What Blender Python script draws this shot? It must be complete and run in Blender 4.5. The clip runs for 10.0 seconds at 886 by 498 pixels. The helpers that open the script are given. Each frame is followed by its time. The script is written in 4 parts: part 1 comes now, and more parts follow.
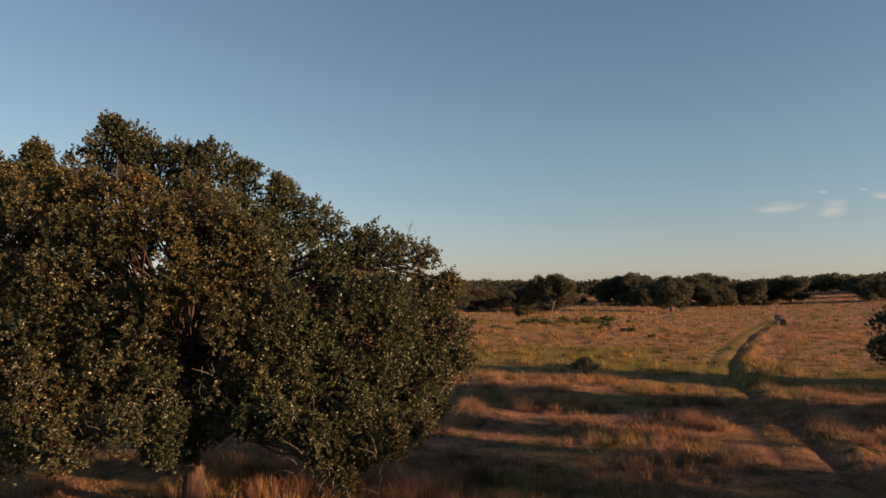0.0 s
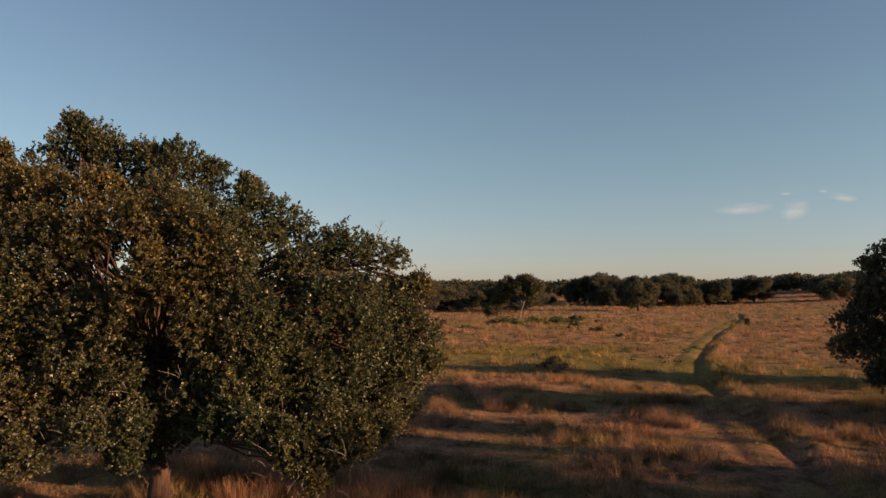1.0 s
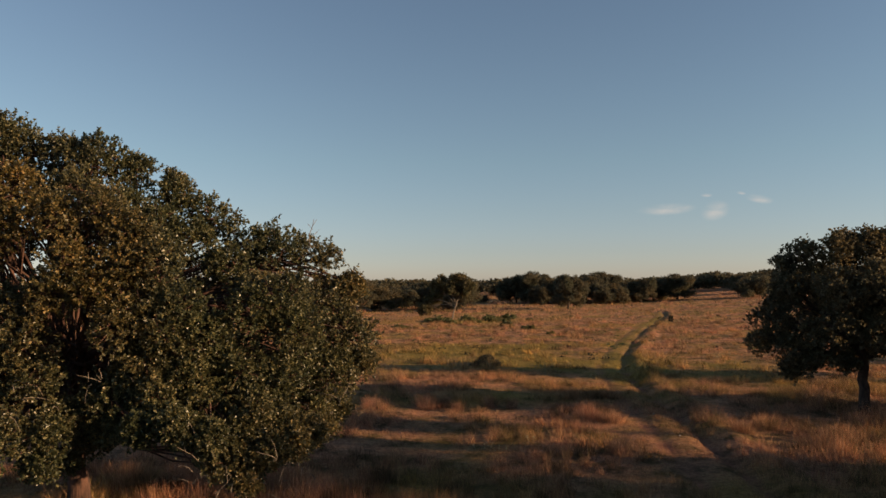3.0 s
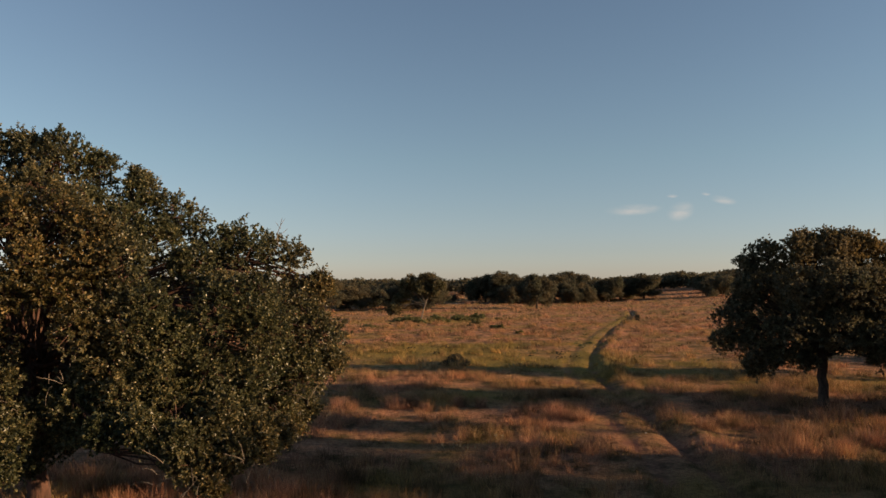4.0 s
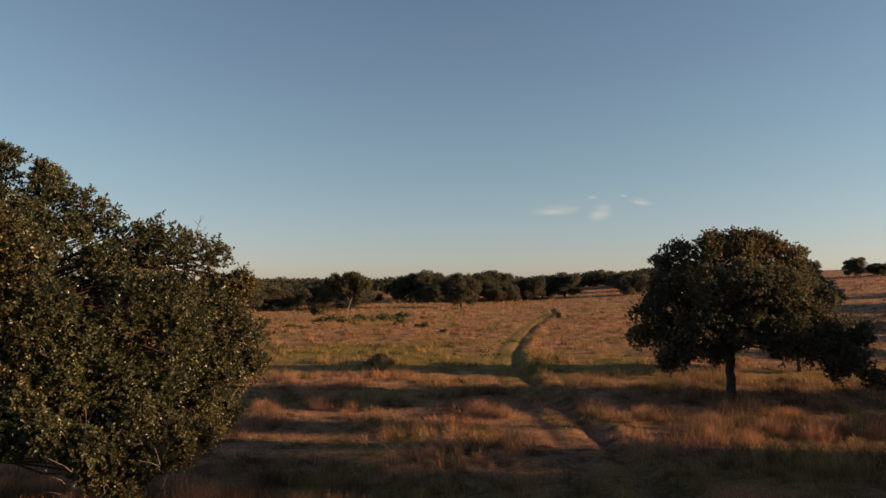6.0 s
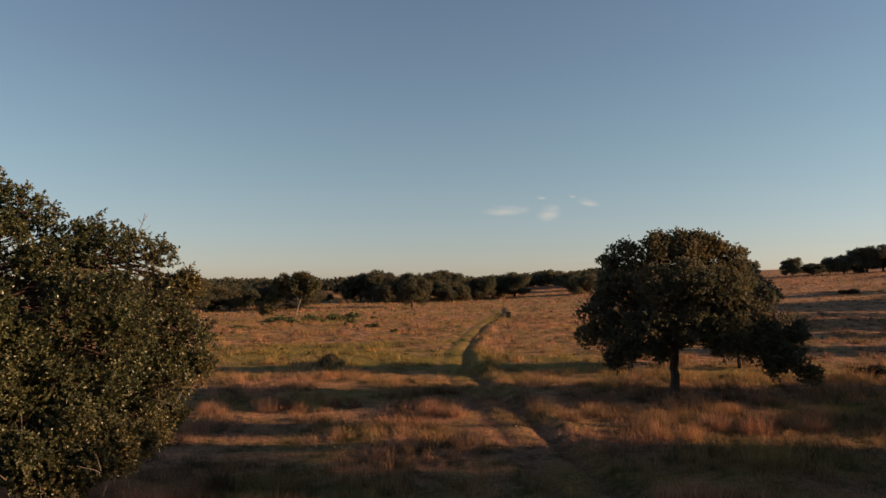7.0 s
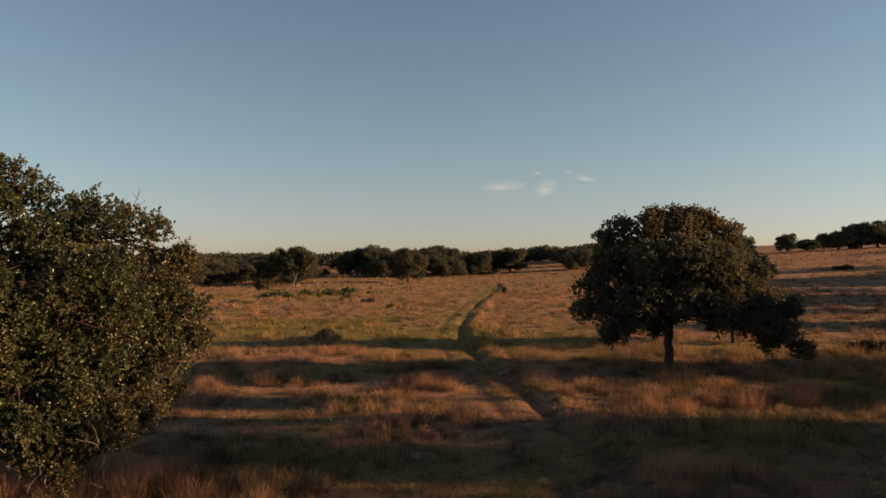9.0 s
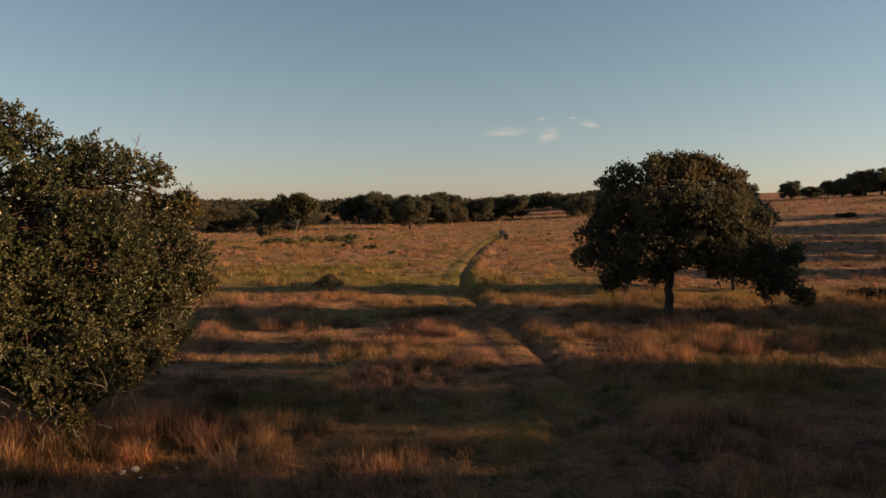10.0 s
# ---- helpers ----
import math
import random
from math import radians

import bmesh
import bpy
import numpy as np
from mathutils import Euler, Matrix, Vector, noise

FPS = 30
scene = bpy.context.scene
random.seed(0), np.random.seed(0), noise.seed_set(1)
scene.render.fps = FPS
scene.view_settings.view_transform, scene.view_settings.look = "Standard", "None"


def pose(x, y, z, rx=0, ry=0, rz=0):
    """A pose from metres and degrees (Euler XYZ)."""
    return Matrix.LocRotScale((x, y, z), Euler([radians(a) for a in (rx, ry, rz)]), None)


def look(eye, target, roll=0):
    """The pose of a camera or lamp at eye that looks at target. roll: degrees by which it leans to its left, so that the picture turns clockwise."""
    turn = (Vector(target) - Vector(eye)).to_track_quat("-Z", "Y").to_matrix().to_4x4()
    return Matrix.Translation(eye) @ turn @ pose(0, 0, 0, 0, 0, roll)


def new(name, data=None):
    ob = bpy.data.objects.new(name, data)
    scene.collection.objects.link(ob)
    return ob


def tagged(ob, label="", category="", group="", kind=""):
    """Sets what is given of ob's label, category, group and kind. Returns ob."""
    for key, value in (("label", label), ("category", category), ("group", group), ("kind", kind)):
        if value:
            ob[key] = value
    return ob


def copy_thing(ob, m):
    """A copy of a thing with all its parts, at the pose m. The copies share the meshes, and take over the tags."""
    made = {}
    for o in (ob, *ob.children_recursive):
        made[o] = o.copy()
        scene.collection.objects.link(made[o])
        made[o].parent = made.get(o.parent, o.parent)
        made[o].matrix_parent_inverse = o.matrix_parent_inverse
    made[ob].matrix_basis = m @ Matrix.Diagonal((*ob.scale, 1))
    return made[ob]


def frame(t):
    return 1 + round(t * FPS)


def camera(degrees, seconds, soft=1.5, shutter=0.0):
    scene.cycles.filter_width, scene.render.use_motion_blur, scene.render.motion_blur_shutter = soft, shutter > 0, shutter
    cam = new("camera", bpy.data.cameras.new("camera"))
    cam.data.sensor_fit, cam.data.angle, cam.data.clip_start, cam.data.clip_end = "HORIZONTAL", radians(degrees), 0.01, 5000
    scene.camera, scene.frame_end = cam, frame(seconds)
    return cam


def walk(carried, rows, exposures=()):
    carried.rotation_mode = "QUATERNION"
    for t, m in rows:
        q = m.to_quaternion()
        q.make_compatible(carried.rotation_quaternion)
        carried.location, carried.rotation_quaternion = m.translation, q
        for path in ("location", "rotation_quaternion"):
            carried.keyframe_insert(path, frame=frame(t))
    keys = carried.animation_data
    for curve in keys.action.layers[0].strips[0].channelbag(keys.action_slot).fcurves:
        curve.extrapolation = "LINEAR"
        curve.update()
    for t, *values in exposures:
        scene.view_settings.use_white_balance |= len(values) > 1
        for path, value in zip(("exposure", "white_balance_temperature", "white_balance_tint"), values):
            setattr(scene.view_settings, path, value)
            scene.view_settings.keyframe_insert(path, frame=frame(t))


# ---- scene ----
cam = camera(64.34, 10.0, soft=1.5)

# The drone hovers 6 m above the grass, pans to its right and at last tilts down.
EYE = (0.0, 0.0, 6.0)
TURNS = [
    (0.0, 21.00, 2.791, -0.01), (0.5, 19.86, 2.815, 0.04), (1.0, 18.57, 2.801, 0.06), (1.5, 17.14, 2.781, 0.13), (2.0, 15.71, 2.776, 0.17),
    (2.5, 14.41, 2.754, 0.25), (4.0, 10.67, 2.678, 0.30), (4.5, 9.34, 2.640, 0.32), (5.0, 7.87, 2.609, 0.36), (5.5, 6.39, 2.589, 0.38),
    (5.7, 5.74, 2.579, 0.39), (6.8, 1.22, 2.522, 0.47), (7.0, 0.585, 2.519, 0.47), (7.5, 0.00, 2.500, 0.46), (8.0, 0.09, 2.471, 0.39),
    (8.5, 0.175, 1.972, 0.38), (9.0, 0.256, 0.498, 0.365), (9.5, 0.357, -2.101, 0.29), (10.0, 0.425, -3.835, 0.25),
]
walk(cam, [(t, pose(*EYE, 90 + pitch, roll, yaw)) for t, yaw, pitch, roll in TURNS], exposures=[(0.0, 0.70, 7400, 12), (5.5, 0.70, 7400, 12), (8.0, 0.69, 7750, 12), (10.0, 0.67, 8000, 12)])

# ---------------------------------------------------------------- light
SUN_TURN, SUN_RISE = 91.0, 12.0          # degrees clockwise from +y, degrees above the horizon
world = bpy.data.worlds.new("evening_sky")
scene.world = world
world.use_nodes = True
sky = world.node_tree.nodes.new("ShaderNodeTexSky")
sky.sky_type, sky.sun_disc = "NISHITA", False
sky.sun_elevation, sky.sun_rotation = radians(SUN_RISE), radians(SUN_TURN)
sky.air_density, sky.dust_density, sky.ozone_density = 0.85, 0.25, 3.6
back = world.node_tree.nodes["Background"]
muted = world.node_tree.nodes.new("ShaderNodeHueSaturation")
muted.inputs["Saturation"].default_value = 0.80
world.node_tree.links.new(sky.outputs[0], muted.inputs["Color"])
aim = world.node_tree.nodes.new("ShaderNodeTexCoord")
rise = world.node_tree.nodes.new("ShaderNodeSeparateXYZ")
haze = world.node_tree.nodes.new("ShaderNodeValToRGB")      # dusty pinkish air near the horizon, clear blue above it
tint = world.node_tree.nodes.new("ShaderNodeMix")
tint.data_type, tint.blend_type = "RGBA", "MULTIPLY"
tint.inputs[0].default_value = 1.0
while len(haze.color_ramp.elements) < 6:
    haze.color_ramp.elements.new(0.5)
for el, (at, col) in zip(haze.color_ramp.elements, [(0.0, (1.065, 0.965, 1.06)), (0.05, (1.055, 0.97, 1.0)), (0.10, (1.025, 1.0, 0.965)), (0.17, (0.99, 1.055, 0.98)), (0.25, (0.975, 1.07, 1.02)), (0.37, (0.95, 1.065, 1.06))]):
    el.position, el.color = at, (*col, 1)
world.node_tree.links.new(aim.outputs["Generated"], rise.inputs[0])
world.node_tree.links.new(rise.outputs["Z"], haze.inputs[0])
world.node_tree.links.new(muted.outputs[0], tint.inputs[6])
world.node_tree.links.new(haze.outputs[0], tint.inputs[7])
world.node_tree.links.new(tint.outputs[2], back.inputs[0])
back.inputs[1].default_value = 0.080

sun = new("sun", bpy.data.lights.new("sun", "SUN"))
sun.data.energy, sun.data.angle, sun.data.color = 5.0, radians(0.6), (1.0, 0.69, 0.42)
a, e = radians(SUN_TURN), radians(SUN_RISE)
sun.matrix_world = look((60 * math.sin(a), 60 * math.cos(a), 60 * math.tan(e)), (0, 0, 0))

# ---------------------------------------------------------------- materials
def material(name):
    m = bpy.data.materials.new(name)
    m.use_nodes = True
    nt = m.node_tree
    return m, nt, nt.nodes["Principled BSDF"], nt.nodes["Material Output"]


def node(nt, kind, **values):
    n = nt.nodes.new(kind)
    for key, value in values.items():
        n.inputs[key].default_value = value
    return n


def ramp(nt, source, stops):
    n = nt.nodes.new("ShaderNodeValToRGB")
    while len(n.color_ramp.elements) < len(stops):
        n.color_ramp.elements.new(0.5)
    for el, (pos, col) in zip(n.color_ramp.elements, stops):
        el.position, el.color = pos, (*col, 1)
    nt.links.new(source, n.inputs[0])
    return n.outputs[0]


def blend(nt, fac, a, b, how="MIX"):
    n = nt.nodes.new("ShaderNodeMix")
    n.data_type, n.blend_type = "RGBA", how
    for socket, value in ((n.inputs[0], fac), (n.inputs[6], a), (n.inputs[7], b)):
        if isinstance(value, bpy.types.NodeSocket):
            nt.links.new(value, socket)
        else:
            socket.default_value = value if isinstance(value, float) else (*value, 1)
    return n.outputs[2]


def noise_at(nt, scale, detail=3.0, rough=0.55):
    n = node(nt, "ShaderNodeTexNoise", Scale=scale, Detail=detail, Roughness=rough)
    g = nt.nodes.new("ShaderNodeNewGeometry")
    nt.links.new(g.outputs["Position"], n.inputs["Vector"])
    return n.outputs[0]


def island(nt):
    return nt.nodes.new("ShaderNodeNewGeometry").outputs["Random Per Island"]


def attribute(nt, name):
    n = nt.nodes.new("ShaderNodeAttribute")
    n.attribute_name = name
    return n.outputs["Fac"]


def leafy(name, stops, through_share=0.25, rough=0.5):
    """Foliage: gloss above, light coming through, every leaf a little different."""
    m, nt, bsdf, out = material(name)
    leaf = ramp(nt, island(nt), stops)
    patch = ramp(nt, noise_at(nt, 0.9), [(0.3, (0.65, 0.7, 0.65)), (0.7, (1.25, 1.15, 1.0))])
    # golden and cool patches tinted in, as if low sun caught some clumps
    gold_light = ramp(nt, noise_at(nt, 0.3, 2.0), [(0.36, (0.82, 0.95, 0.92)), (0.52, (1.0, 1.0, 1.0)), (0.68, (1.32, 1.1, 0.82))])
    colour = blend(nt, 1.0, blend(nt, 1.0, leaf, patch, "MULTIPLY"), gold_light, "MULTIPLY")
    nt.links.new(colour, bsdf.inputs["Base Color"])
    bsdf.inputs["Roughness"].default_value = rough
    lit = nt.nodes.new("ShaderNodeBsdfTranslucent")
    nt.links.new(colour, lit.inputs[0])
    mix = nt.nodes.new("ShaderNodeMixShader")
    mix.inputs[0].default_value = through_share
    nt.links.new(bsdf.outputs[0], mix.inputs[1])
    nt.links.new(lit.outputs[0], mix.inputs[2])
    nt.links.new(mix.outputs[0], out.inputs[0])
    return m


OAK_LEAF = leafy("live_oak_leaf", [(0.0, (0.045, 0.048, 0.027)), (0.4, (0.077, 0.079, 0.043)), (0.75, (0.13, 0.117, 0.062)), (0.92, (0.23, 0.188, 0.10)), (1.0, (0.37, 0.30, 0.175))], 0.42, 0.38)
# base colours lifted to make up for weak fill light in the field oak's shade
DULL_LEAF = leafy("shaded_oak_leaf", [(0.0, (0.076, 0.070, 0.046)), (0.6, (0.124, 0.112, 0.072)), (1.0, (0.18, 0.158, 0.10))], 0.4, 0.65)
# base colours paled to stand in for haze over the far trees
HAZED_LEAF = leafy("hazed_oak_leaf", [(0.0, (0.080, 0.076, 0.056)), (0.6, (0.10, 0.093, 0.067)), (1.0, (0.125, 0.114, 0.080))], 0.45, 0.9)
PALE_LEAF = leafy("thin_crown_leaf", [(0.0, (0.075, 0.068, 0.036)), (0.6, (0.10, 0.088, 0.046)), (1.0, (0.125, 0.106, 0.056))], 0.4, 0.8)
BUSH_LEAF = leafy("shrub_leaf", [(0.0, (0.016, 0.015, 0.009)), (0.6, (0.027, 0.025, 0.014)), (1.0, (0.045, 0.039, 0.021))], 0.05, 0.9)
GREEN_LEAF = leafy("green_shrub_leaf", [(0.0, (0.07, 0.074, 0.03)), (0.6, (0.11, 0.112, 0.045)), (1.0, (0.155, 0.15, 0.06))], 0.35, 0.7)


def bark_material(name, dark, light):
    m, nt, bsdf, out = material(name)
    grain = node(nt, "ShaderNodeTexNoise", Scale=9.0, Detail=6.0, Roughness=0.65)
    place = nt.nodes.new("ShaderNodeTexCoord")
    squash = nt.nodes.new("ShaderNodeMapping")
    squash.inputs["Scale"].default_value = (1, 1, 0.25)
    nt.links.new(place.outputs["Object"], squash.inputs[0])
    nt.links.new(squash.outputs[0], grain.inputs["Vector"])
    nt.links.new(ramp(nt, grain.outputs[0], [(0.35, dark), (0.65, light)]), bsdf.inputs["Base Color"])
    bump = node(nt, "ShaderNodeBump", Strength=0.9, Distance=0.05)
    nt.links.new(grain.outputs[0], bump.inputs["Height"])
    nt.links.new(bump.outputs[0], bsdf.inputs["Normal"])
    bsdf.inputs["Roughness"].default_value = 0.95
    return m


RED_BARK = bark_material("red_oak_bark", (0.022, 0.012, 0.009), (0.115, 0.056, 0.040))
BARK = bark_material("oak_bark", (0.018, 0.013, 0.010), (0.075, 0.052, 0.040))
PALE_BARK = bark_material("pale_bark", (0.09, 0.07, 0.055), (0.26, 0.21, 0.165))


def grass_material(name, dry, green):
    m, nt, bsdf, out = material(name)
    dry_col = ramp(nt, island(nt), dry)
    patch = ramp(nt, noise_at(nt, 0.23, 4.0), [(0.32, (0.60, 0.62, 0.60)), (0.52, (1.0, 1.0, 1.0)), (0.72, (1.25, 1.05, 0.9))])
    spots = ramp(nt, noise_at(nt, 0.7, 4.0, 0.7), [(0.38, (0.30, 0.36, 0.28)), (0.5, (0.95, 0.95, 0.92)), (0.64, (1.42, 1.28, 1.12))])
    patch = blend(nt, 1.0, patch, spots, "MULTIPLY")
    green_col = ramp(nt, island(nt), green)
    colour = blend(nt, 1.0, blend(nt, attribute(nt, "green"), dry_col, green_col), patch, "MULTIPLY")
    nt.links.new(colour, bsdf.inputs["Base Color"])
    bsdf.inputs["Roughness"].default_value = 0.7
    bsdf.inputs["Specular IOR Level"].default_value = 0.25
    lit = nt.nodes.new("ShaderNodeBsdfTranslucent")
    nt.links.new(colour, lit.inputs[0])
    mix = nt.nodes.new("ShaderNodeMixShader")
    mix.inputs[0].default_value = 0.3
    nt.links.new(bsdf.outputs[0], mix.inputs[1])
    nt.links.new(lit.outputs[0], mix.inputs[2])
    nt.links.new(mix.outputs[0], out.inputs[0])
    return m


GRASS = grass_material(
    "dry_bluestem_grass",
    [(0.0, (0.19, 0.088, 0.063)), (0.35, (0.32, 0.150, 0.103)), (0.7, (0.42, 0.220, 0.146)), (1.0, (0.52, 0.31, 0.20))],
    [(0.0, (0.15, 0.112, 0.040)), (0.6, (0.285, 0.205, 0.068)), (1.0, (0.42, 0.30, 0.108))])


def ground_material():
    m, nt, bsdf, out = material("dry_pasture_soil")
    fine = noise_at(nt, 6.0, 6.0, 0.7)
    broad = noise_at(nt, 0.16, 4.0)
    thatch = ramp(nt, fine, [(0.3, (0.19, 0.104, 0.067)), (0.5, (0.41, 0.218, 0.144)), (0.72, (0.62, 0.375, 0.23))])
    tone = ramp(nt, broad, [(0.3, (0.6, 0.62, 0.55)), (0.55, (1, 1, 1)), (0.75, (1.2, 1.0, 0.85))])
    clumps = ramp(nt, noise_at(nt, 0.7, 4.0, 0.7), [(0.38, (0.28, 0.34, 0.26)), (0.5, (0.95, 0.95, 0.9)), (0.64, (1.45, 1.3, 1.12))])
    grass = blend(nt, 1.0, blend(nt, 1.0, thatch, tone, "MULTIPLY"), clumps, "MULTIPLY")
    lush = ramp(nt, fine, [(0.3, (0.13, 0.10, 0.028)), (0.7, (0.36, 0.26, 0.07))])
    soil = ramp(nt, fine, [(0.3, (0.2, 0.085, 0.06)), (0.6, (0.36, 0.165, 0.115)), (0.8, (0.5, 0.29, 0.21))])
    col = blend(nt, attribute(nt, "bare"), blend(nt, attribute(nt, "green"), grass, lush), soil)
    nt.links.new(col, bsdf.inputs["Base Color"])
    bump = node(nt, "ShaderNodeBump", Strength=1.0, Distance=0.7)
    nt.links.new(noise_at(nt, 2.2, 8.0, 0.72), bump.inputs["Height"])
    nt.links.new(bump.outputs[0], bsdf.inputs["Normal"])
    bsdf.inputs["Roughness"].default_value = 0.95
    bsdf.inputs["Specular IOR Level"].default_value = 0.1
    return m


GROUND = ground_material()

# ---------------------------------------------------------------- ground
def smooth(v, lo, hi):
    t = np.clip((np.asarray(v, float) - lo) / (hi - lo), 0, 1)
    return t * t * (3 - 2 * t)


def waves(x, y, size, seed):
    """Gentle value noise over the plan, -1 to 1."""
    r = np.random.default_rng(seed)
    total = np.zeros(np.broadcast(x, y).shape)
    for k in range(7):
        turn, phase, s = r.uniform(0, 6.283), r.uniform(0, 6.283), r.uniform(0.6, 1.7)
        total += np.sin((x * math.cos(turn) + y * math.sin(turn)) * 6.283 * s / size + phase)
    return total / 3.2


TRACK = np.array([(9.5, 142.68), (8.6, 125.95), (4.9, 101.35), (1.75, 75.77), (0.4, 60.02), (0.1, 51.17), (0.65, 43.3), (1.5, 36.9), (2.3, 30.5), (3.0, 25.58), (4.0, 17.71), (5.4, 7.87), (7.5, -7.87), (12, -39.36)])


def track_offset(x, y):
    """Metres from the middle line of the farm track, to the right of it positive."""
    x, y = np.asarray(x, float), np.asarray(y, float)
    best, side = np.full(x.shape, 1e9), np.zeros(x.shape)
    for (ax, ay), (bx, by) in zip(TRACK[:-1], TRACK[1:]):
        dx, dy = bx - ax, by - ay
        t = np.clip(((x - ax) * dx + (y - ay) * dy) / (dx * dx + dy * dy), 0, 1)
        px, py = x - ax - t * dx, y - ay - t * dy
        d = np.hypot(px, py)
        s = np.where(dx * py - dy * px > 0, 1.0, -1.0)
        side = np.where(d < best, s, side)
        best = np.minimum(best, d)
    return best * side


def height(x, y):
    """The lie of the land: level pasture that climbs to a low rise on one side."""
    x, y = np.asarray(x, float), np.asarray(y, float)
    rise = 0.054 * np.where(x > 0, x * x / (x + 12.0), 0.0)
    rise = np.minimum(rise, 9.0 + 0.01 * x)
    z = rise * smooth(y, 44.3, 187) + 0.07 * waves(x, y, 26, 3) + 0.025 * waves(x, y, 7, 4) + 0.03 * waves(x, y, 2.6, 5)
    off = track_offset(x, y)
    ruts = np.exp(-((off - 0.85) / 0.32) ** 2) + np.exp(-((off + 0.85) / 0.32) ** 2)
    return z - 0.07 * ruts - 0.12 * np.exp(-((off - 0.95) / 0.36) ** 2) + 0.15 * np.exp(-((off - 2.0) / 0.5) ** 2)


def greenness(x, y):
    g = 0.8 * np.exp(-((x + 3.5) / 9) ** 2 - ((y - 54) / 8) ** 2) + 0.6 * np.exp(-((x + 22) / 9) ** 2 - ((y - 106) / 8) ** 2)
    g = g + 0.6 * np.exp(-((x - 13) / 9) ** 2 - ((y - 46) / 4) ** 2)
    off = np.abs(track_offset(x, y))
    g = g + 0.6 * np.exp(-((off + 0.3) / 1.4) ** 2) * smooth(y, 42, 57)
    g = g + 0.35 * np.exp(-(x / 4) ** 2 - ((y - 16.5) / 1.8) ** 2) + 0.25 * np.exp(-((x + 8) / 3) ** 2 - ((y - 15.5) / 2.0) ** 2)
    g = g + 0.65 * np.exp(-((x + 15) / 10) ** 2 - ((y - 60) / 9) ** 2) - 0.35 * smooth(x, 22, 45)
    return np.clip(g + 0.34 * waves(x, y, 13, 9) + 0.2 * waves(x, y, 4.1, 10) + 0.25, 0, 1)


def bareness(x, y):
    off = track_offset(x, y)
    wheel = np.exp(-((off - 0.85) / 0.3) ** 2) + np.exp(-((off + 0.85) / 0.34) ** 2)
    bare = wheel * (0.7 - 0.5 * smooth(y, 42, 60))
    bare = bare + 0.8 * np.exp(-((x + 6) / 2.4) ** 2 - ((y - 14.5) / 1.3) ** 2) + np.exp(-((x - 10) / 1.6) ** 2 - ((y - 16) / 1.0) ** 2)
    bare = bare + 0.55 * np.exp(-((x - 0.6) / 2.0) ** 2 - ((y - 28.5) / 3.0) ** 2)
    return np.clip(bare * (0.75 + 0.5 * waves(x, y, 2.4, 12)), 0, 1)


def link_mesh(name, verts, faces, mat, parent=None, attributes=None, flat=True):
    """One mesh object out of arrays: verts (n, 3), faces (m, 3 or 4)."""
    me = bpy.data.meshes.new(name)
    verts, faces = np.asarray(verts, np.float32), np.asarray(faces, np.int32)
    count, corners = faces.shape
    me.vertices.add(len(verts))
    me.vertices.foreach_set("co", verts.ravel())
    me.loops.add(count * corners)
    me.loops.foreach_set("vertex_index", faces.ravel())
    me.polygons.add(count)
    me.polygons.foreach_set("loop_start", np.arange(0, count * corners, corners, dtype=np.int32))
    me.polygons.foreach_set("use_smooth", np.full(count, not flat))
    for key, values in (attributes or {}).items():
        me.attributes.new(key, "FLOAT", "POINT").data.foreach_set("value", np.asarray(values, np.float32))
    me.update(calc_edges=True)
    me.materials.append(mat)
    ob = new(name, me)
    if parent:
        ob.parent = parent
    return ob


def build_ground():
    s = np.linspace(-1, 1, 341)
    gx = 1.5 + 5.0 * np.sinh(s * 7.0)
    t = np.linspace(-1, 1, 381)
    gy = 31 + 6.5 * np.sinh(t * 6.9)
    X, Y = np.meshgrid(gx, gy)
    Z = height(X, Y)
    n, m = X.shape
    idx = np.arange(n * m).reshape(n, m)
    faces = np.stack([idx[:-1, :-1], idx[:-1, 1:], idx[1:, 1:], idx[1:, :-1]], -1).reshape(-1, 4)
    ob = link_mesh("ground", np.stack([X, Y, Z], -1).reshape(-1, 3), faces, GROUND, None,
                   {"green": greenness(X, Y).ravel(), "bare": bareness(X, Y).ravel()}, flat=False)
    tagged(ob, "dry reddish pasture ground crossed by a rutted farm track", "ground", kind="structure")


build_ground()

# ---------------------------------------------------------------- plants
def unit(v):
    return v / np.maximum(np.linalg.norm(v, axis=-1, keepdims=True), 1e-9)


def tube(points, radii, sides):
    """Verts and quads of a tapered round branch along points."""
    points, radii = np.asarray(points, float), np.asarray(radii, float)
    way = unit(np.gradient(points, axis=0))
    ref = np.where(np.abs(way[:, 2:3]) < 0.9, np.array([[0, 0, 1.0]]), np.array([[1.0, 0, 0]]))
    u = unit(np.cross(way, ref))
    v = np.cross(way, u)
    ang = np.arange(sides) * 2 * math.pi / sides
    ring = u[:, None] * np.cos(ang)[None, :, None] + v[:, None] * np.sin(ang)[None, :, None]
    verts = (points[:, None] + ring * radii[:, None, None]).reshape(-1, 3)
    k, i = np.meshgrid(np.arange(len(points) - 1), np.arange(sides), indexing="ij")
    j = (i + 1) % sides
    faces = np.stack([k * sides + i, k * sides + j, (k + 1) * sides + j, (k + 1) * sides + i], -1).reshape(-1, 4)
    return verts, faces


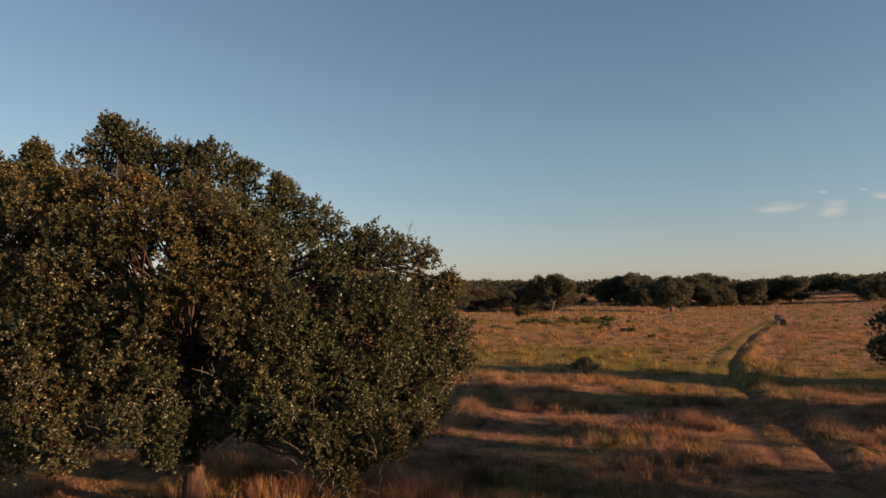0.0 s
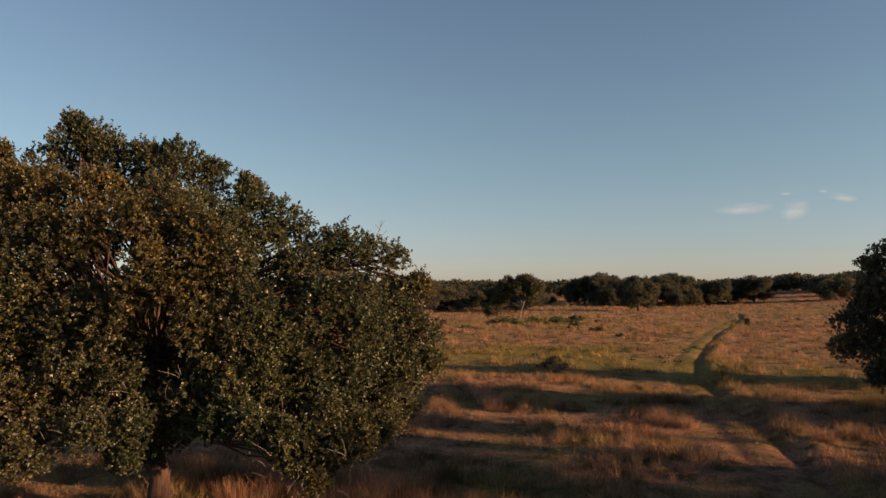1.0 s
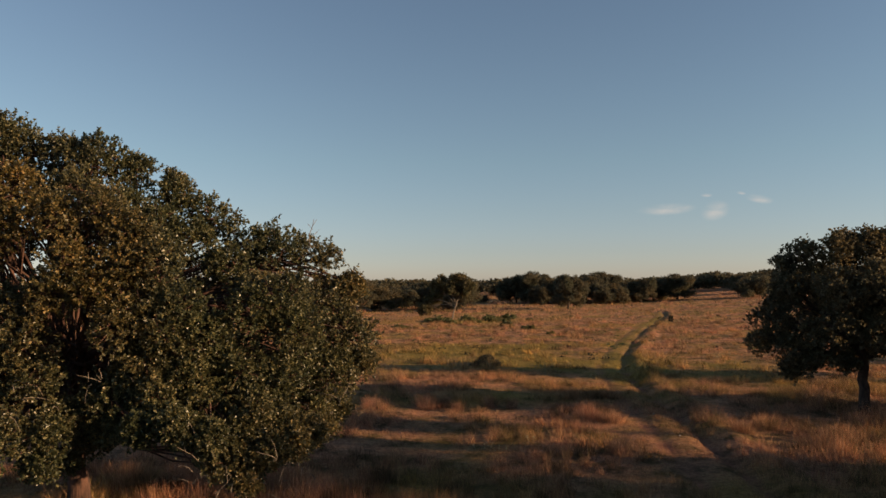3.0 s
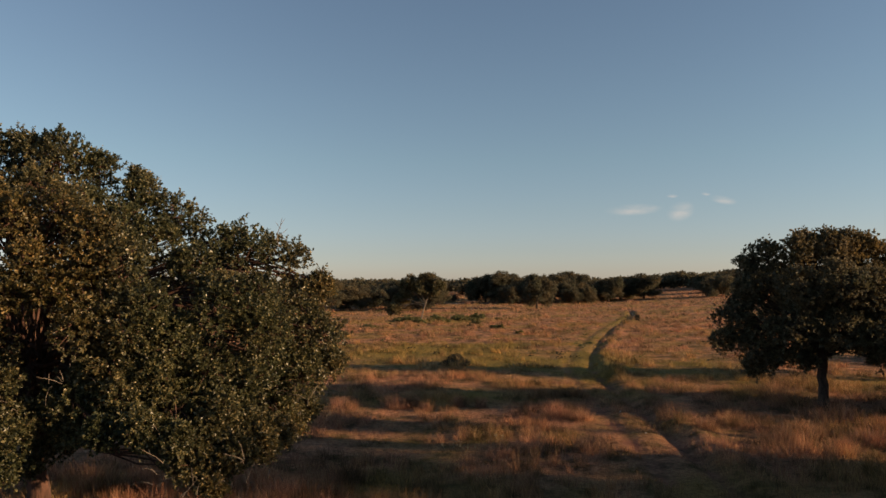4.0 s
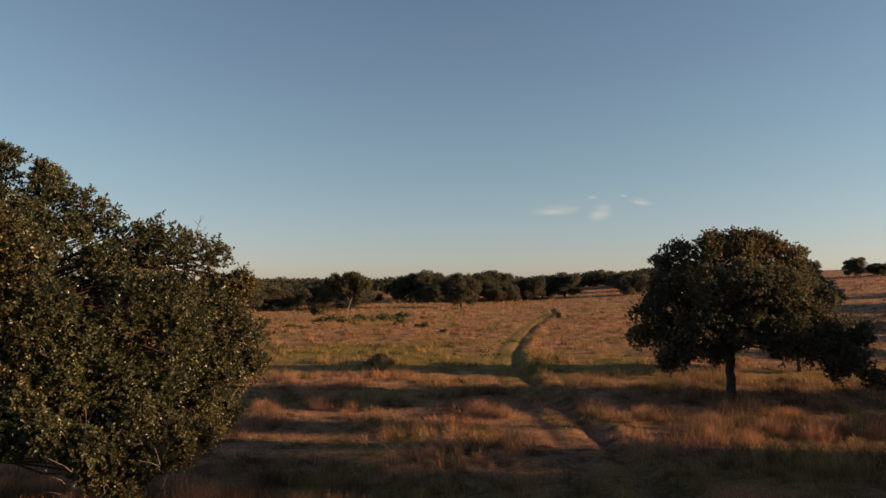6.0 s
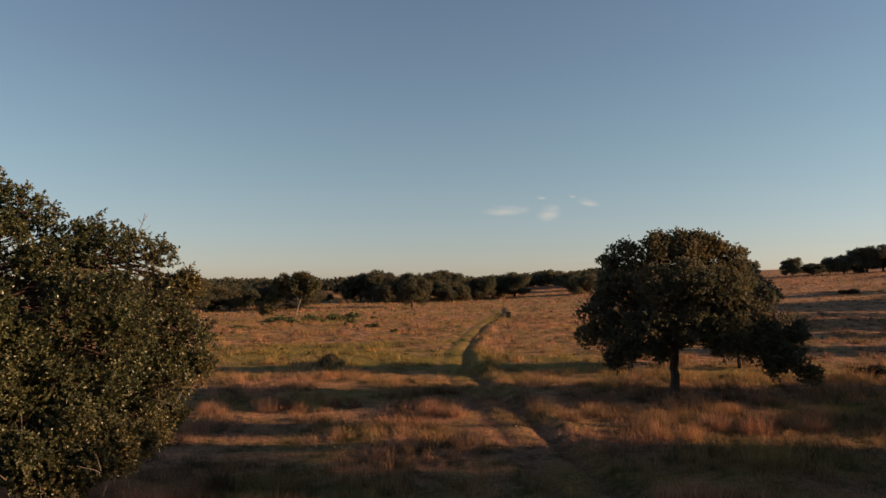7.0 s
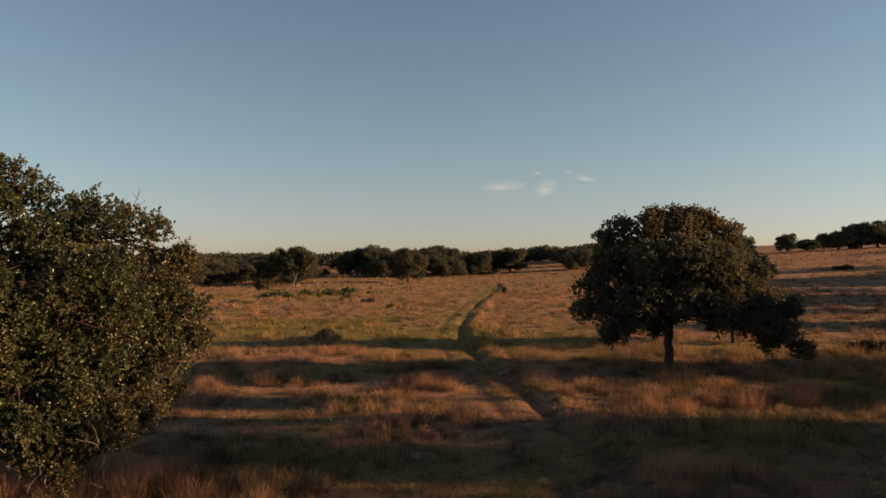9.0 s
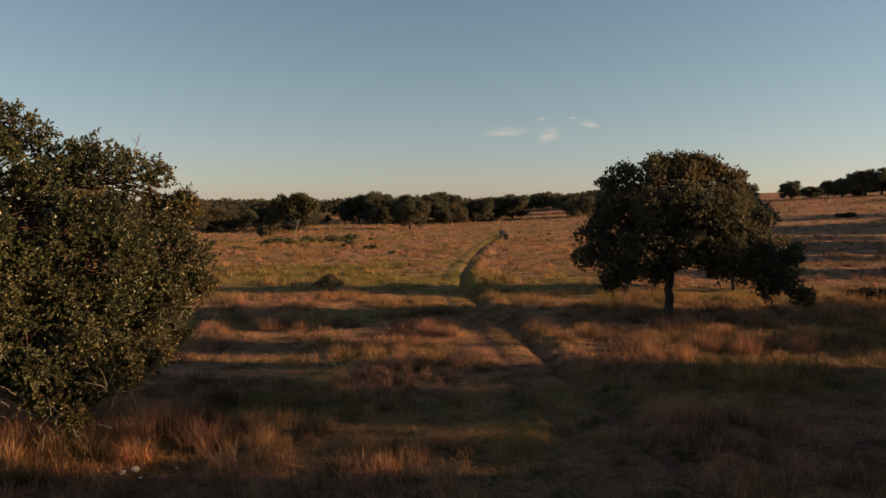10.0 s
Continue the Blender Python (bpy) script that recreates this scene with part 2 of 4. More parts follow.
def bough(a, b, sag, r, steps=7):
    """A crooked way from a to b that first climbs, then spreads."""
    a, b = np.asarray(a, float), np.asarray(b, float)
    t = np.linspace(0, 1, steps)[:, None]
    mid = (a + b) / 2 + np.array([0, 0, sag]) + r.normal(0, 0.10, 3) * np.linalg.norm(b - a)
    p = (1 - t) ** 2 * a + 2 * t * (1 - t) * mid + t * t * b
    p[1:-1] += r.normal(0, 0.02, (steps - 2, 3)) * np.linalg.norm(b - a)
    return p


def gather(pieces):
    verts, faces, base = [], [], 0
    for v, f in pieces:
        verts.append(v)
        faces.append(f + base)
        base += len(v)
    return np.concatenate(verts), np.concatenate(faces)


def leaves(centres, out, length, r, simple=False, slim=1.0, axis=None):
    """Folded lozenge leaves at centres, facing roughly out, or pointing along axis where it is given."""
    n = len(centres)
    normal = unit(out * 0.7 + r.normal(0, 0.75, (n, 3)) + np.array([0, 0, 0.25]))
    axis = unit(np.cross(normal, r.normal(0, 1, (n, 3)))) if axis is None else unit(axis)
    side = unit(np.cross(normal, axis))
    size = length * r.uniform(0.65, 1.35, (n, 1))
    wide = size * r.uniform(0.24, 0.36, (n, 1)) * slim
    fold = np.cross(axis, side) * size * 0.10
    if simple:
        tri = np.stack([centres - axis * size / 2, centres + axis * size / 3 + side * wide * 1.4, centres + axis * size / 3 - side * wide * 1.4], 1)
        return tri.reshape(-1, 3), np.arange(3 * n).reshape(n, 3)
    quad = np.stack([centres - axis * size / 2, centres + axis * size * 0.1 + side * wide + fold, centres + axis * size / 2, centres + axis * size * 0.1 - side * wide + fold], 1)
    return quad.reshape(-1, 3), np.arange(4 * n).reshape(n, 4)


def crown_points(lobes, clump, tuft, tufts_each, per_tuft, gaps, r, cover):
    """Leaves in tufts over rounded clumps over the outside of lobes; some places stay open. Lobes: x, y, z, half width, half height."""
    clumps, source, outward = [], [], []
    for k, (x, y, z, w, h) in enumerate(lobes):
        area = 12.6 * (w * w + 2 * w * h) / 3
        n = max(4, int(cover * area / (3.14 * clump * clump)))
        d = unit(r.normal(0, 1, (n, 3)))
        c = np.array([x, y, z]) + d * np.array([w, w, h]) * r.uniform(0.45, 0.84, (n, 1))
        keep = (waves(c[:, 0] + 0.7 * c[:, 2], c[:, 1] - 0.6 * c[:, 2], 2.6, 21 + k) > gaps) & (c[:, 2] > 0.35)
        clumps.append(c[keep])
        outward.append(d[keep])
        source.append(np.full(int(keep.sum()), k))
    clumps, outward, source = np.concatenate(clumps), np.concatenate(outward), np.concatenate(source)
    n = len(clumps)
    size = clump * r.uniform(0.6, 1.25, n)
    who = np.repeat(np.arange(n), tufts_each)
    d = unit(unit(r.normal(0, 1, (len(who), 3))) + 0.45 * outward[who] + np.array([0, 0, 0.15]))
    tips = clumps[who] + d * (size[who] * r.uniform(0.6, 1.0, len(who)))[:, None] * np.array([1, 1, 0.8])
    tips[:, 2] = np.maximum(tips[:, 2], 0.15)
    leaf_of = np.repeat(np.arange(len(tips)), per_tuft)
    q = unit(r.normal(0, 1, (len(leaf_of), 3)))
    at = tips[leaf_of] + q * (tuft * r.uniform(0.15, 1.0, len(leaf_of)) ** 0.7)[:, None]
    return clumps, source, tips, who, at, unit(d[leaf_of] + 0.8 * q)


def crown_shoots(lobes, clump, shoot, shoots_each, per_shoot, gaps, r, cover):
    """A near crown: rounded clumps that fill each lobe out to its surface, and from every clump leafy shoots that end in rosettes."""
    clumps, source, outward = [], [], []
    for k, (x, y, z, w, h) in enumerate(lobes):
        own = min(clump, 0.62 * w)
        n = max(3, int(cover * 12.6 * (w * w + 2 * w * h) / 3 / (3.14 * own * own)))
        d = unit(r.normal(0, 1, (n, 3)))
        inner = np.maximum(np.array([w, w, h]) - 0.85 * own, 0.1)
        c = np.array([x, y, z]) + d * inner * r.uniform(0.55, 1.0, (n, 1))
        keep = (waves(c[:, 0] + 0.7 * c[:, 2], c[:, 1] - 0.6 * c[:, 2], 2.6, 21 + k) > gaps) & (c[:, 2] > 0.3)
        clumps.append(c[keep])
        outward.append(d[keep])
        source.append(np.full(int(keep.sum()), k))
    clumps, outward, source = np.concatenate(clumps), np.concatenate(outward), np.concatenate(source)
    own = np.minimum(clump, 0.62 * lobes[source, 3]) * r.uniform(0.7, 1.15, len(clumps))
    who = np.repeat(np.arange(len(clumps)), shoots_each)
    n = len(who)
    d = unit(unit(r.normal(0, 1, (n, 3))) + 0.5 * outward[who] + np.array([0, 0, 0.2]))
    root = clumps[who] + d * (own[who] * r.uniform(0.35, 0.85, n))[:, None]
    way = unit(d + r.normal(0, 0.35, (n, 3)) + np.array([0, 0, 0.45]))
    reach = shoot * r.uniform(0.35, 1.2, n) * np.where(r.uniform(0, 1, n) < 0.06, 1.7, 1.0)
    tips = root + way * reach[:, None]
    tips[:, 2] = np.maximum(tips[:, 2], 0.15)
    leaf_of = np.repeat(np.arange(n), per_shoot)
    t = r.uniform(0, 1, len(leaf_of)) ** 0.6
    q = unit(r.normal(0, 1, (len(leaf_of), 3)))
    axis = unit(0.75 * way[leaf_of] + q)
    at = root[leaf_of] + (tips - root)[leaf_of] * t[:, None] + axis * 0.3 * shoot * r.uniform(0.3, 0.8, (len(leaf_of), 1))
    at[:, 2] = np.maximum(at[:, 2], 0.1)
    return clumps, source, tips, who, at, unit(d[leaf_of] + 0.6 * q), axis


def build_tree(name, lobes, trunk_to, girth, seed, foliage, leaf, bark, leaf_mat, gaps=-0.75, cover=1.3, twig=0.012, lean=(0, 0), near=False):
    """A spreading oak: crooked trunk, boughs to every lobe of the crown, twigs, leaves. foliage: clump, tuft, tufts each, leaves each."""
    r = np.random.default_rng(seed)
    tree = new(name)
    lobes = np.asarray(lobes, float)
    fork = np.array([lean[0], lean[1], trunk_to])
    way = bough((0, 0, -0.3), fork, 0, r, 9)
    way[:, :2] = 0.4 * way[:, :2] + 0.6 * np.linspace(0, 1, 9)[:, None] * fork[None, :2]
    rad = girth * np.linspace(1.0, 0.72, 9)
    rad[0], rad[1] = girth * 1.4, girth * 1.15
    link_mesh("trunk", *tube(way, rad, 12), bark, tree, flat=False)
    axis = None
    if near:
        clumps, source, tips, who, at, out, axis = crown_shoots(lobes, *foliage, gaps, r, cover)
    else:
        clumps, source, tips, who, at, out = crown_points(lobes, *foliage, gaps, r, cover)
    ends = {}
    for k, lobe in enumerate(lobes):
        length = np.linalg.norm(lobe[:3] - fork)
        start = way[-1 - int(r.integers(0, 3))]
        steps, sides = (9, 8) if near else (5, 5)
        p = bough(start, lobe[:3], 0.16 * length, r, steps)
        thick = girth * (min(0.34, 0.23 * lobe[3]) if near else 0.45)
        link_mesh("bough", *tube(p, np.linspace(thick, 0.08 * girth, steps), sides), bark, tree, flat=False)
        ends[k] = p
    pieces = []
    for k, c in zip(source, clumps):
        p = ends[int(k)][int(r.integers(len(ends[int(k)]) // 2, len(ends[int(k)])))]
        if near:
            pieces.append(tube(bough(p, c, 0.1, r, 4), np.array([2.2, 1.8, 1.4, 1.0]) * twig, 4))
        else:
            pieces.append(tube(bough(p, c, 0.1, r, 2), np.array([3.0, 1.5]) * twig, 3))
    if near:
        for k in range(0, len(tips), 10):
            pieces.append(tube(bough(clumps[who[k]], tips[k], 0.03, r, 3), np.array([0.8, 0.6, 0.3]) * twig, 3))
    tagged(link_mesh("twig_mass", *gather(pieces), bark, tree), kind="stuff")
    tagged(link_mesh("crown", *leaves(at, out, leaf, r, not near, 1.0, axis), leaf_mat, tree), kind="stuff")
    return tree


def stand(tree, x, y, turn=0.0, size=1.0):
    tree.matrix_basis = pose(x, y, float(height(x, y)) - 0.05, 0, 0, turn) @ Matrix.Diagonal((size, size, size, 1))
    return tree


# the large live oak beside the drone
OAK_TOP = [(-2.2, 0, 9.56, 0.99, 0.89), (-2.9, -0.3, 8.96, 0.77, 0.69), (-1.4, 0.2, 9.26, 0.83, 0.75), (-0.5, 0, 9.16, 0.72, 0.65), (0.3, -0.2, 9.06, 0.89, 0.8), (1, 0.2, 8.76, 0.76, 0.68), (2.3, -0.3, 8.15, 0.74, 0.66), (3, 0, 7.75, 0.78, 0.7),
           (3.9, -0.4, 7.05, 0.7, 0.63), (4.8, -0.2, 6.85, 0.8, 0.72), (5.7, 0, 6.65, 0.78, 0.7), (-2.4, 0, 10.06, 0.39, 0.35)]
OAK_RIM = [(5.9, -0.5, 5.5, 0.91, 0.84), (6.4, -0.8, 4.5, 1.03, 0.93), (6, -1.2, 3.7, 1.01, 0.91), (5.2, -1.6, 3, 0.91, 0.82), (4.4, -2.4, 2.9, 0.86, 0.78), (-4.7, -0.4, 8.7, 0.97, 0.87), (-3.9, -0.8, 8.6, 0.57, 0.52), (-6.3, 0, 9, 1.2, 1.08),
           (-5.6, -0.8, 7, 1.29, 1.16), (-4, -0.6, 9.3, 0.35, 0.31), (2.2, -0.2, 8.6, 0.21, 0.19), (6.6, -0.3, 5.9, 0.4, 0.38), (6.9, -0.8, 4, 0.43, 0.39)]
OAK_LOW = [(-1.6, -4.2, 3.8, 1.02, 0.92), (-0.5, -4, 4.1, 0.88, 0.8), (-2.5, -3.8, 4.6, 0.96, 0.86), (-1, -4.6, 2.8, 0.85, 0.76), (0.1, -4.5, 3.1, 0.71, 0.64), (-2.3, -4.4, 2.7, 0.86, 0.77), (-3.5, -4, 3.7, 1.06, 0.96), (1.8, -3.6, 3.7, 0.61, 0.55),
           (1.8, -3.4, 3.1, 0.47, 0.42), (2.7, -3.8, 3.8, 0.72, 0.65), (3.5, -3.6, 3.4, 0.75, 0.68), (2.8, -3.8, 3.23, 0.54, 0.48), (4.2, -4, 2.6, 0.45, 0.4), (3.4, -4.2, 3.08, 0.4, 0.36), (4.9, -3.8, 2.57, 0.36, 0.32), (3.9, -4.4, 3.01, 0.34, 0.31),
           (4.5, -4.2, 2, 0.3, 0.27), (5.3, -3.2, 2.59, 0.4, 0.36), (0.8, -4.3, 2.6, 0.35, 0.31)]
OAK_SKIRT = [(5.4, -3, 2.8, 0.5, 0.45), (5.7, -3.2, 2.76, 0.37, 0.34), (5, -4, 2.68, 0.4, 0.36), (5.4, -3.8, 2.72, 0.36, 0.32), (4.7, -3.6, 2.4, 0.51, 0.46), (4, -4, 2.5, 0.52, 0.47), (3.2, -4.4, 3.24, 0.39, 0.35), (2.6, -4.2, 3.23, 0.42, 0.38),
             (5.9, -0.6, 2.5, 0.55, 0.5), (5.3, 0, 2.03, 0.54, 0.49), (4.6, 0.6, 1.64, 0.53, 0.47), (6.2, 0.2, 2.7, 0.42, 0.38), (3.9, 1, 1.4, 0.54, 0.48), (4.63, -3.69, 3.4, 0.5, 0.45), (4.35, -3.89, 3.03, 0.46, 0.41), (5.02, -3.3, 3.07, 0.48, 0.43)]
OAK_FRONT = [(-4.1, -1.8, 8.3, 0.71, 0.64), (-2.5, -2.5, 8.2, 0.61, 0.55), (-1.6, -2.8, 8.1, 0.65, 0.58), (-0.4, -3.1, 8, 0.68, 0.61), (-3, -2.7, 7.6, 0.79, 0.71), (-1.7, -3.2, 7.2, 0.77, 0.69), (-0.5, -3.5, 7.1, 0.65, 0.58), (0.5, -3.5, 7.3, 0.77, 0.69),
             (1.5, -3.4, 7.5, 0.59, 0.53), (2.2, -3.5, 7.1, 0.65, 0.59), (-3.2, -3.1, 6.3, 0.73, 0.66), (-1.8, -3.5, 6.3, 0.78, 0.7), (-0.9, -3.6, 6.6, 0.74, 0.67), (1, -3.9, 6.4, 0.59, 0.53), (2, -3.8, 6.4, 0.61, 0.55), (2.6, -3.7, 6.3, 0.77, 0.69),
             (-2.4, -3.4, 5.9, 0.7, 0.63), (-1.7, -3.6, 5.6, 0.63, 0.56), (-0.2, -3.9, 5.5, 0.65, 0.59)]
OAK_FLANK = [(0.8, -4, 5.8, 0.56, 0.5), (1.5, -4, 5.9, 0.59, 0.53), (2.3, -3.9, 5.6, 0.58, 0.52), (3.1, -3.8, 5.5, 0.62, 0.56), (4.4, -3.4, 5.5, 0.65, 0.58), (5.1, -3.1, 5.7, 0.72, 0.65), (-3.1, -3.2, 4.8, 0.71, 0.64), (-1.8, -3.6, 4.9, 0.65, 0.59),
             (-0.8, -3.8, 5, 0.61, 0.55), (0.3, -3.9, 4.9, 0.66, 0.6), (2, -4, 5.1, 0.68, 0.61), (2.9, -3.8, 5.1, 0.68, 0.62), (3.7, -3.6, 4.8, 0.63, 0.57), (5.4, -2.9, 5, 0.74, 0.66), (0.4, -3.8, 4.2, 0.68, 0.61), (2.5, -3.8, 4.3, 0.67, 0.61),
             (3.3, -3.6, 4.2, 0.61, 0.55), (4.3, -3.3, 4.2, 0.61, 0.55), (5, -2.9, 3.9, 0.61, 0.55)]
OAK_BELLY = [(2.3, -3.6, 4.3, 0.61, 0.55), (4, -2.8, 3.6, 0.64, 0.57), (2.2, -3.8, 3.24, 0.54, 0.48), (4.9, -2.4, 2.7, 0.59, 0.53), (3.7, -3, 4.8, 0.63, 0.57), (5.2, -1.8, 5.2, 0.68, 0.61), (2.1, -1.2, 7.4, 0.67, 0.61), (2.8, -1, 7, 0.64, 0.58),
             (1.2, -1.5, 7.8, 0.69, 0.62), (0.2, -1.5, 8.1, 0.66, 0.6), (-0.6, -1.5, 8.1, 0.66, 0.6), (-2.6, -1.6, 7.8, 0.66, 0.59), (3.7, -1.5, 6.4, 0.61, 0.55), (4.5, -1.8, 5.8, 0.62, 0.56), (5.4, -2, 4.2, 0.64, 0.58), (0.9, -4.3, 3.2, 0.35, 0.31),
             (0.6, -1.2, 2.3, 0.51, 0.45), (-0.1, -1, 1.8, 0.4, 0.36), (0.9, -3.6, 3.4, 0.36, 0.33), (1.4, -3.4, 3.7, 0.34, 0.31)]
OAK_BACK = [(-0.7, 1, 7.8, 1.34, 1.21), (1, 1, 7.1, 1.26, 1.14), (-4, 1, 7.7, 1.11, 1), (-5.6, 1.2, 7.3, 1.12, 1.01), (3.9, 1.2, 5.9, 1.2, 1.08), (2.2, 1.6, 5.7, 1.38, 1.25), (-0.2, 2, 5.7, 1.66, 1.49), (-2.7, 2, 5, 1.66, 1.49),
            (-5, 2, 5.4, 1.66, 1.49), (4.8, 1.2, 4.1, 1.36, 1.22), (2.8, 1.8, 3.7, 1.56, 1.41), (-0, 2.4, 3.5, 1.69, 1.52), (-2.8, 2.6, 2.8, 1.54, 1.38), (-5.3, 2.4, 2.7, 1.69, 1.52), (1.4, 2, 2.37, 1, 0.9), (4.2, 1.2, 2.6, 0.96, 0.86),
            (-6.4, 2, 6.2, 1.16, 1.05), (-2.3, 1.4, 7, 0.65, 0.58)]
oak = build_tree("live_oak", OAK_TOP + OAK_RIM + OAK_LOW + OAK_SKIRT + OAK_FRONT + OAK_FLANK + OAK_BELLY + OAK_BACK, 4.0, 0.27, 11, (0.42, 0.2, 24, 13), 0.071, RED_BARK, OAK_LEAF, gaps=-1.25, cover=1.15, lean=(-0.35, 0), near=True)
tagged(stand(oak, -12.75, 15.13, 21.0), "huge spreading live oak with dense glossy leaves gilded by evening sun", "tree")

r = np.random.default_rng(8)
sprig = [tube(bough((5.6, -0.6, 6.9), (5.68, -0.7, 7.62), 0, r, 5), np.linspace(0.014, 0.005, 5), 4)]
for up, reach in ((7.2, 0.16), (7.35, -0.13), (7.45, 0.1)):
    sprig.append(tube(bough((5.65, -0.68, up), (5.65 + reach, -0.66, up + 0.16), 0, r, 3), np.linspace(0.007, 0.003, 3), 4))
link_mesh("sprig", *gather(sprig), PALE_BARK, oak)
pieces = []
for x, y, z in [(4.4, -5.0, 2.3), (5.4, -4.6, 2.2), (3.6, -4.7, 2.6), (0.6, -4.6, 3.9), (-0.4, -4.7, 3.1), (-2.6, -4.7, 3.9), (-1.6, -4.9, 4.2), (1.9, -4.6, 4.3), (6.2, -3.2, 3.4)]:
    for k in range(9):
        a = np.array([x, y, z]) + r.normal(0, 0.25, 3)
        b = a + r.normal(0, 0.2, 3)
        pieces.append(tube(bough(a, b, 0.1, r, 5), np.linspace(0.007, 0.003, 5), 4))
tagged(link_mesh("bare_twig_mass", *gather(pieces), PALE_BARK, oak, flat=False), "bare pale twigs", kind="stuff")

# the smaller oak across the track
FIELD_RIM= [(0.4, 0, 7.5, 1.38, 1.21), (-0.4, 0.2, 7.7, 0.98, 0.86), (1.2, 0.2, 7.7, 0.92, 0.81), (-1.1, -0.5, 7.2, 1.21, 1.06), (-2.4, 0, 7.2, 1.01, 0.88), (-3.4, -0.2, 5.2, 0.86, 0.76), (-3.2, 0, 6.6, 0.75, 0.66), (1.6, 0.3, 7.1, 1.09, 0.96),
             (2.2, 0.4, 7.7, 0.86, 0.76), (3.2, 0.5, 7.2, 0.95, 0.83), (3.5, 0.3, 5.9, 1.09, 0.96), (-2.8, -0.5, 5.8, 1.21, 1.06), (-3.9, -0.3, 4.3, 1.15, 1.01), (-4.4, -0.2, 3.3, 0.78, 0.68), (-3.3, -0.8, 2.9, 1.03, 0.91), (-2.6, -0.8, 2.3, 0.52, 0.46),
             (-1.9, -1, 2.7, 0.92, 0.81), (-3.2, -0.6, 2, 0.34, 0.3)]
FIELD_FRONT = [(-1.3, -1.8, 5.6, 1.49, 1.31), (0.3, -2, 5.8, 1.49, 1.31), (1.9, -1.5, 5.5, 1.44, 1.26), (-1.6, -1.6, 4.1, 1.44, 1.26), (0.2, -1.6, 3.8, 1.32, 1.16), (1.7, -1.6, 3.7, 1.44, 1.26), (3.1, -1, 4.3, 1.26, 1.11), (3.5, -0.5, 3, 1.03, 0.91),
               (2.3, -0.6, 2.4, 0.69, 0.61), (4.3, 0, 3.4, 0.98, 0.86), (4.9, -0.3, 2.4, 0.92, 0.81), (5.8, -0.5, 2, 0.86, 0.76), (6.6, -0.6, 1.2, 0.63, 0.56), (4.9, -0.3, 1.6, 0.57, 0.51), (6.4, 0.3, 3.3, 0.63, 0.56), (-0.8, -0.8, 2.4, 0.57, 0.51),
               (3.8, -0.3, 2.2, 0.75, 0.66)]
FIELD_BACK = [(-0.9, 2, 5.4, 1.78, 1.57), (1.8, 2, 4.9, 1.78, 1.57), (-2.1, 1.6, 3.6, 1.38, 1.21), (3, 1.6, 3.6, 1.44, 1.26), (0.3, 1.8, 3.3, 1.32, 1.16), (5.6, 0.8, 2.7, 1.03, 0.91)]
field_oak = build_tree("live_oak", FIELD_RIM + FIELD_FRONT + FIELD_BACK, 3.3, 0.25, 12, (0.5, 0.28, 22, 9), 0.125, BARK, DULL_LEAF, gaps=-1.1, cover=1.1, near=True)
tagged(stand(field_oak, 11.28, 35.8), "dark rounded live oak standing alone in tall grass, low limbs drooping", "tree")


def oak_lobes(seed, wide, tall, clear):
    """Lobes of a broad evergreen crown of that width and height above clear metres of trunk."""
    r = np.random.default_rng(seed)
    rows = [(0, 0, clear + 0.60 * (tall - clear), 0.33 * wide, 0.38 * (tall - clear))]
    for k in range(8):
        turn = k * 2.4 + r.uniform(-0.4, 0.4)
        far = wide * r.uniform(0.18, 0.36)
        z = clear + (tall - clear) * (r.uniform(0.22, 0.4) if k % 2 else r.uniform(0.5, 0.72))
        rows.append((far * math.cos(turn), far * math.sin(turn), z, wide * r.uniform(0.15, 0.22), (tall - clear) * r.uniform(0.2, 0.29)))
    return rows


# the pale-trunked tree on the open pasture
pale_tree = build_tree("pasture_tree", [(-1.9, 0, 6.2, 1.2, 1.0), (0.9, 0.3, 6.6, 1.3, 0.8), (2.5, -0.2, 5.6, 1.1, 0.9), (-2.5, 0.4, 4.8, 1.3, 1.0), (0.0, -0.6, 5.2, 1.4, 0.9), (1.8, 0.2, 4.4, 1.0, 0.7), (-3.2, 0.6, 3.2, 1.3, 0.9), (-4.5, 1.0, 2.0, 1.4, 1.0)],
                       3.0, 0.125, 31, (0.75, 0.35, 18, 11), 0.24, PALE_BARK, PALE_LEAF, gaps=-0.9, cover=1.6, twig=0.02, lean=(0.9, 0))
tagged(stand(pale_tree, -24.0, 108.2), "open-crowned tree with a pale slanting trunk among green shrubs", "tree")

# oaks of the wood's edge, built a few times and copied
kinds = []
for k, (wide, tall, clear) in enumerate([(9.5, 7.8, 0.5), (11.5, 7.2, 0.2), (8.5, 8.4, 0.8), (10.5, 6.6, 0.0)]):
    t = build_tree("oak", oak_lobes(40 + k, wide, tall, clear), 1.8, 0.28, 50 + k, (1.05, 0.5, 22, 10), 0.25, BARK, HAZED_LEAF, gaps=-0.95, cover=1.3, twig=0.02)
    kinds.append(tagged(t, "dark evergreen oak at the edge of the pasture", "tree", "oaks of the wood"))

deep = []
for k, (wide, tall, clear) in enumerate([(10.0, 7.8, 0.3), (12.0, 7.2, 0.0), (9.0, 8.4, 0.5)]):
    t = build_tree("oak", oak_lobes(60 + k, wide, tall, clear), 1.8, 0.28, 70 + k, (1.6, 0.8, 8, 7), 0.75, BARK, HAZED_LEAF, gaps=-1.2, cover=1.3, twig=0.03)
    deep.append(tagged(t, "dark evergreen oak in the wood behind the pasture", "tree", "oaks of the wood"))

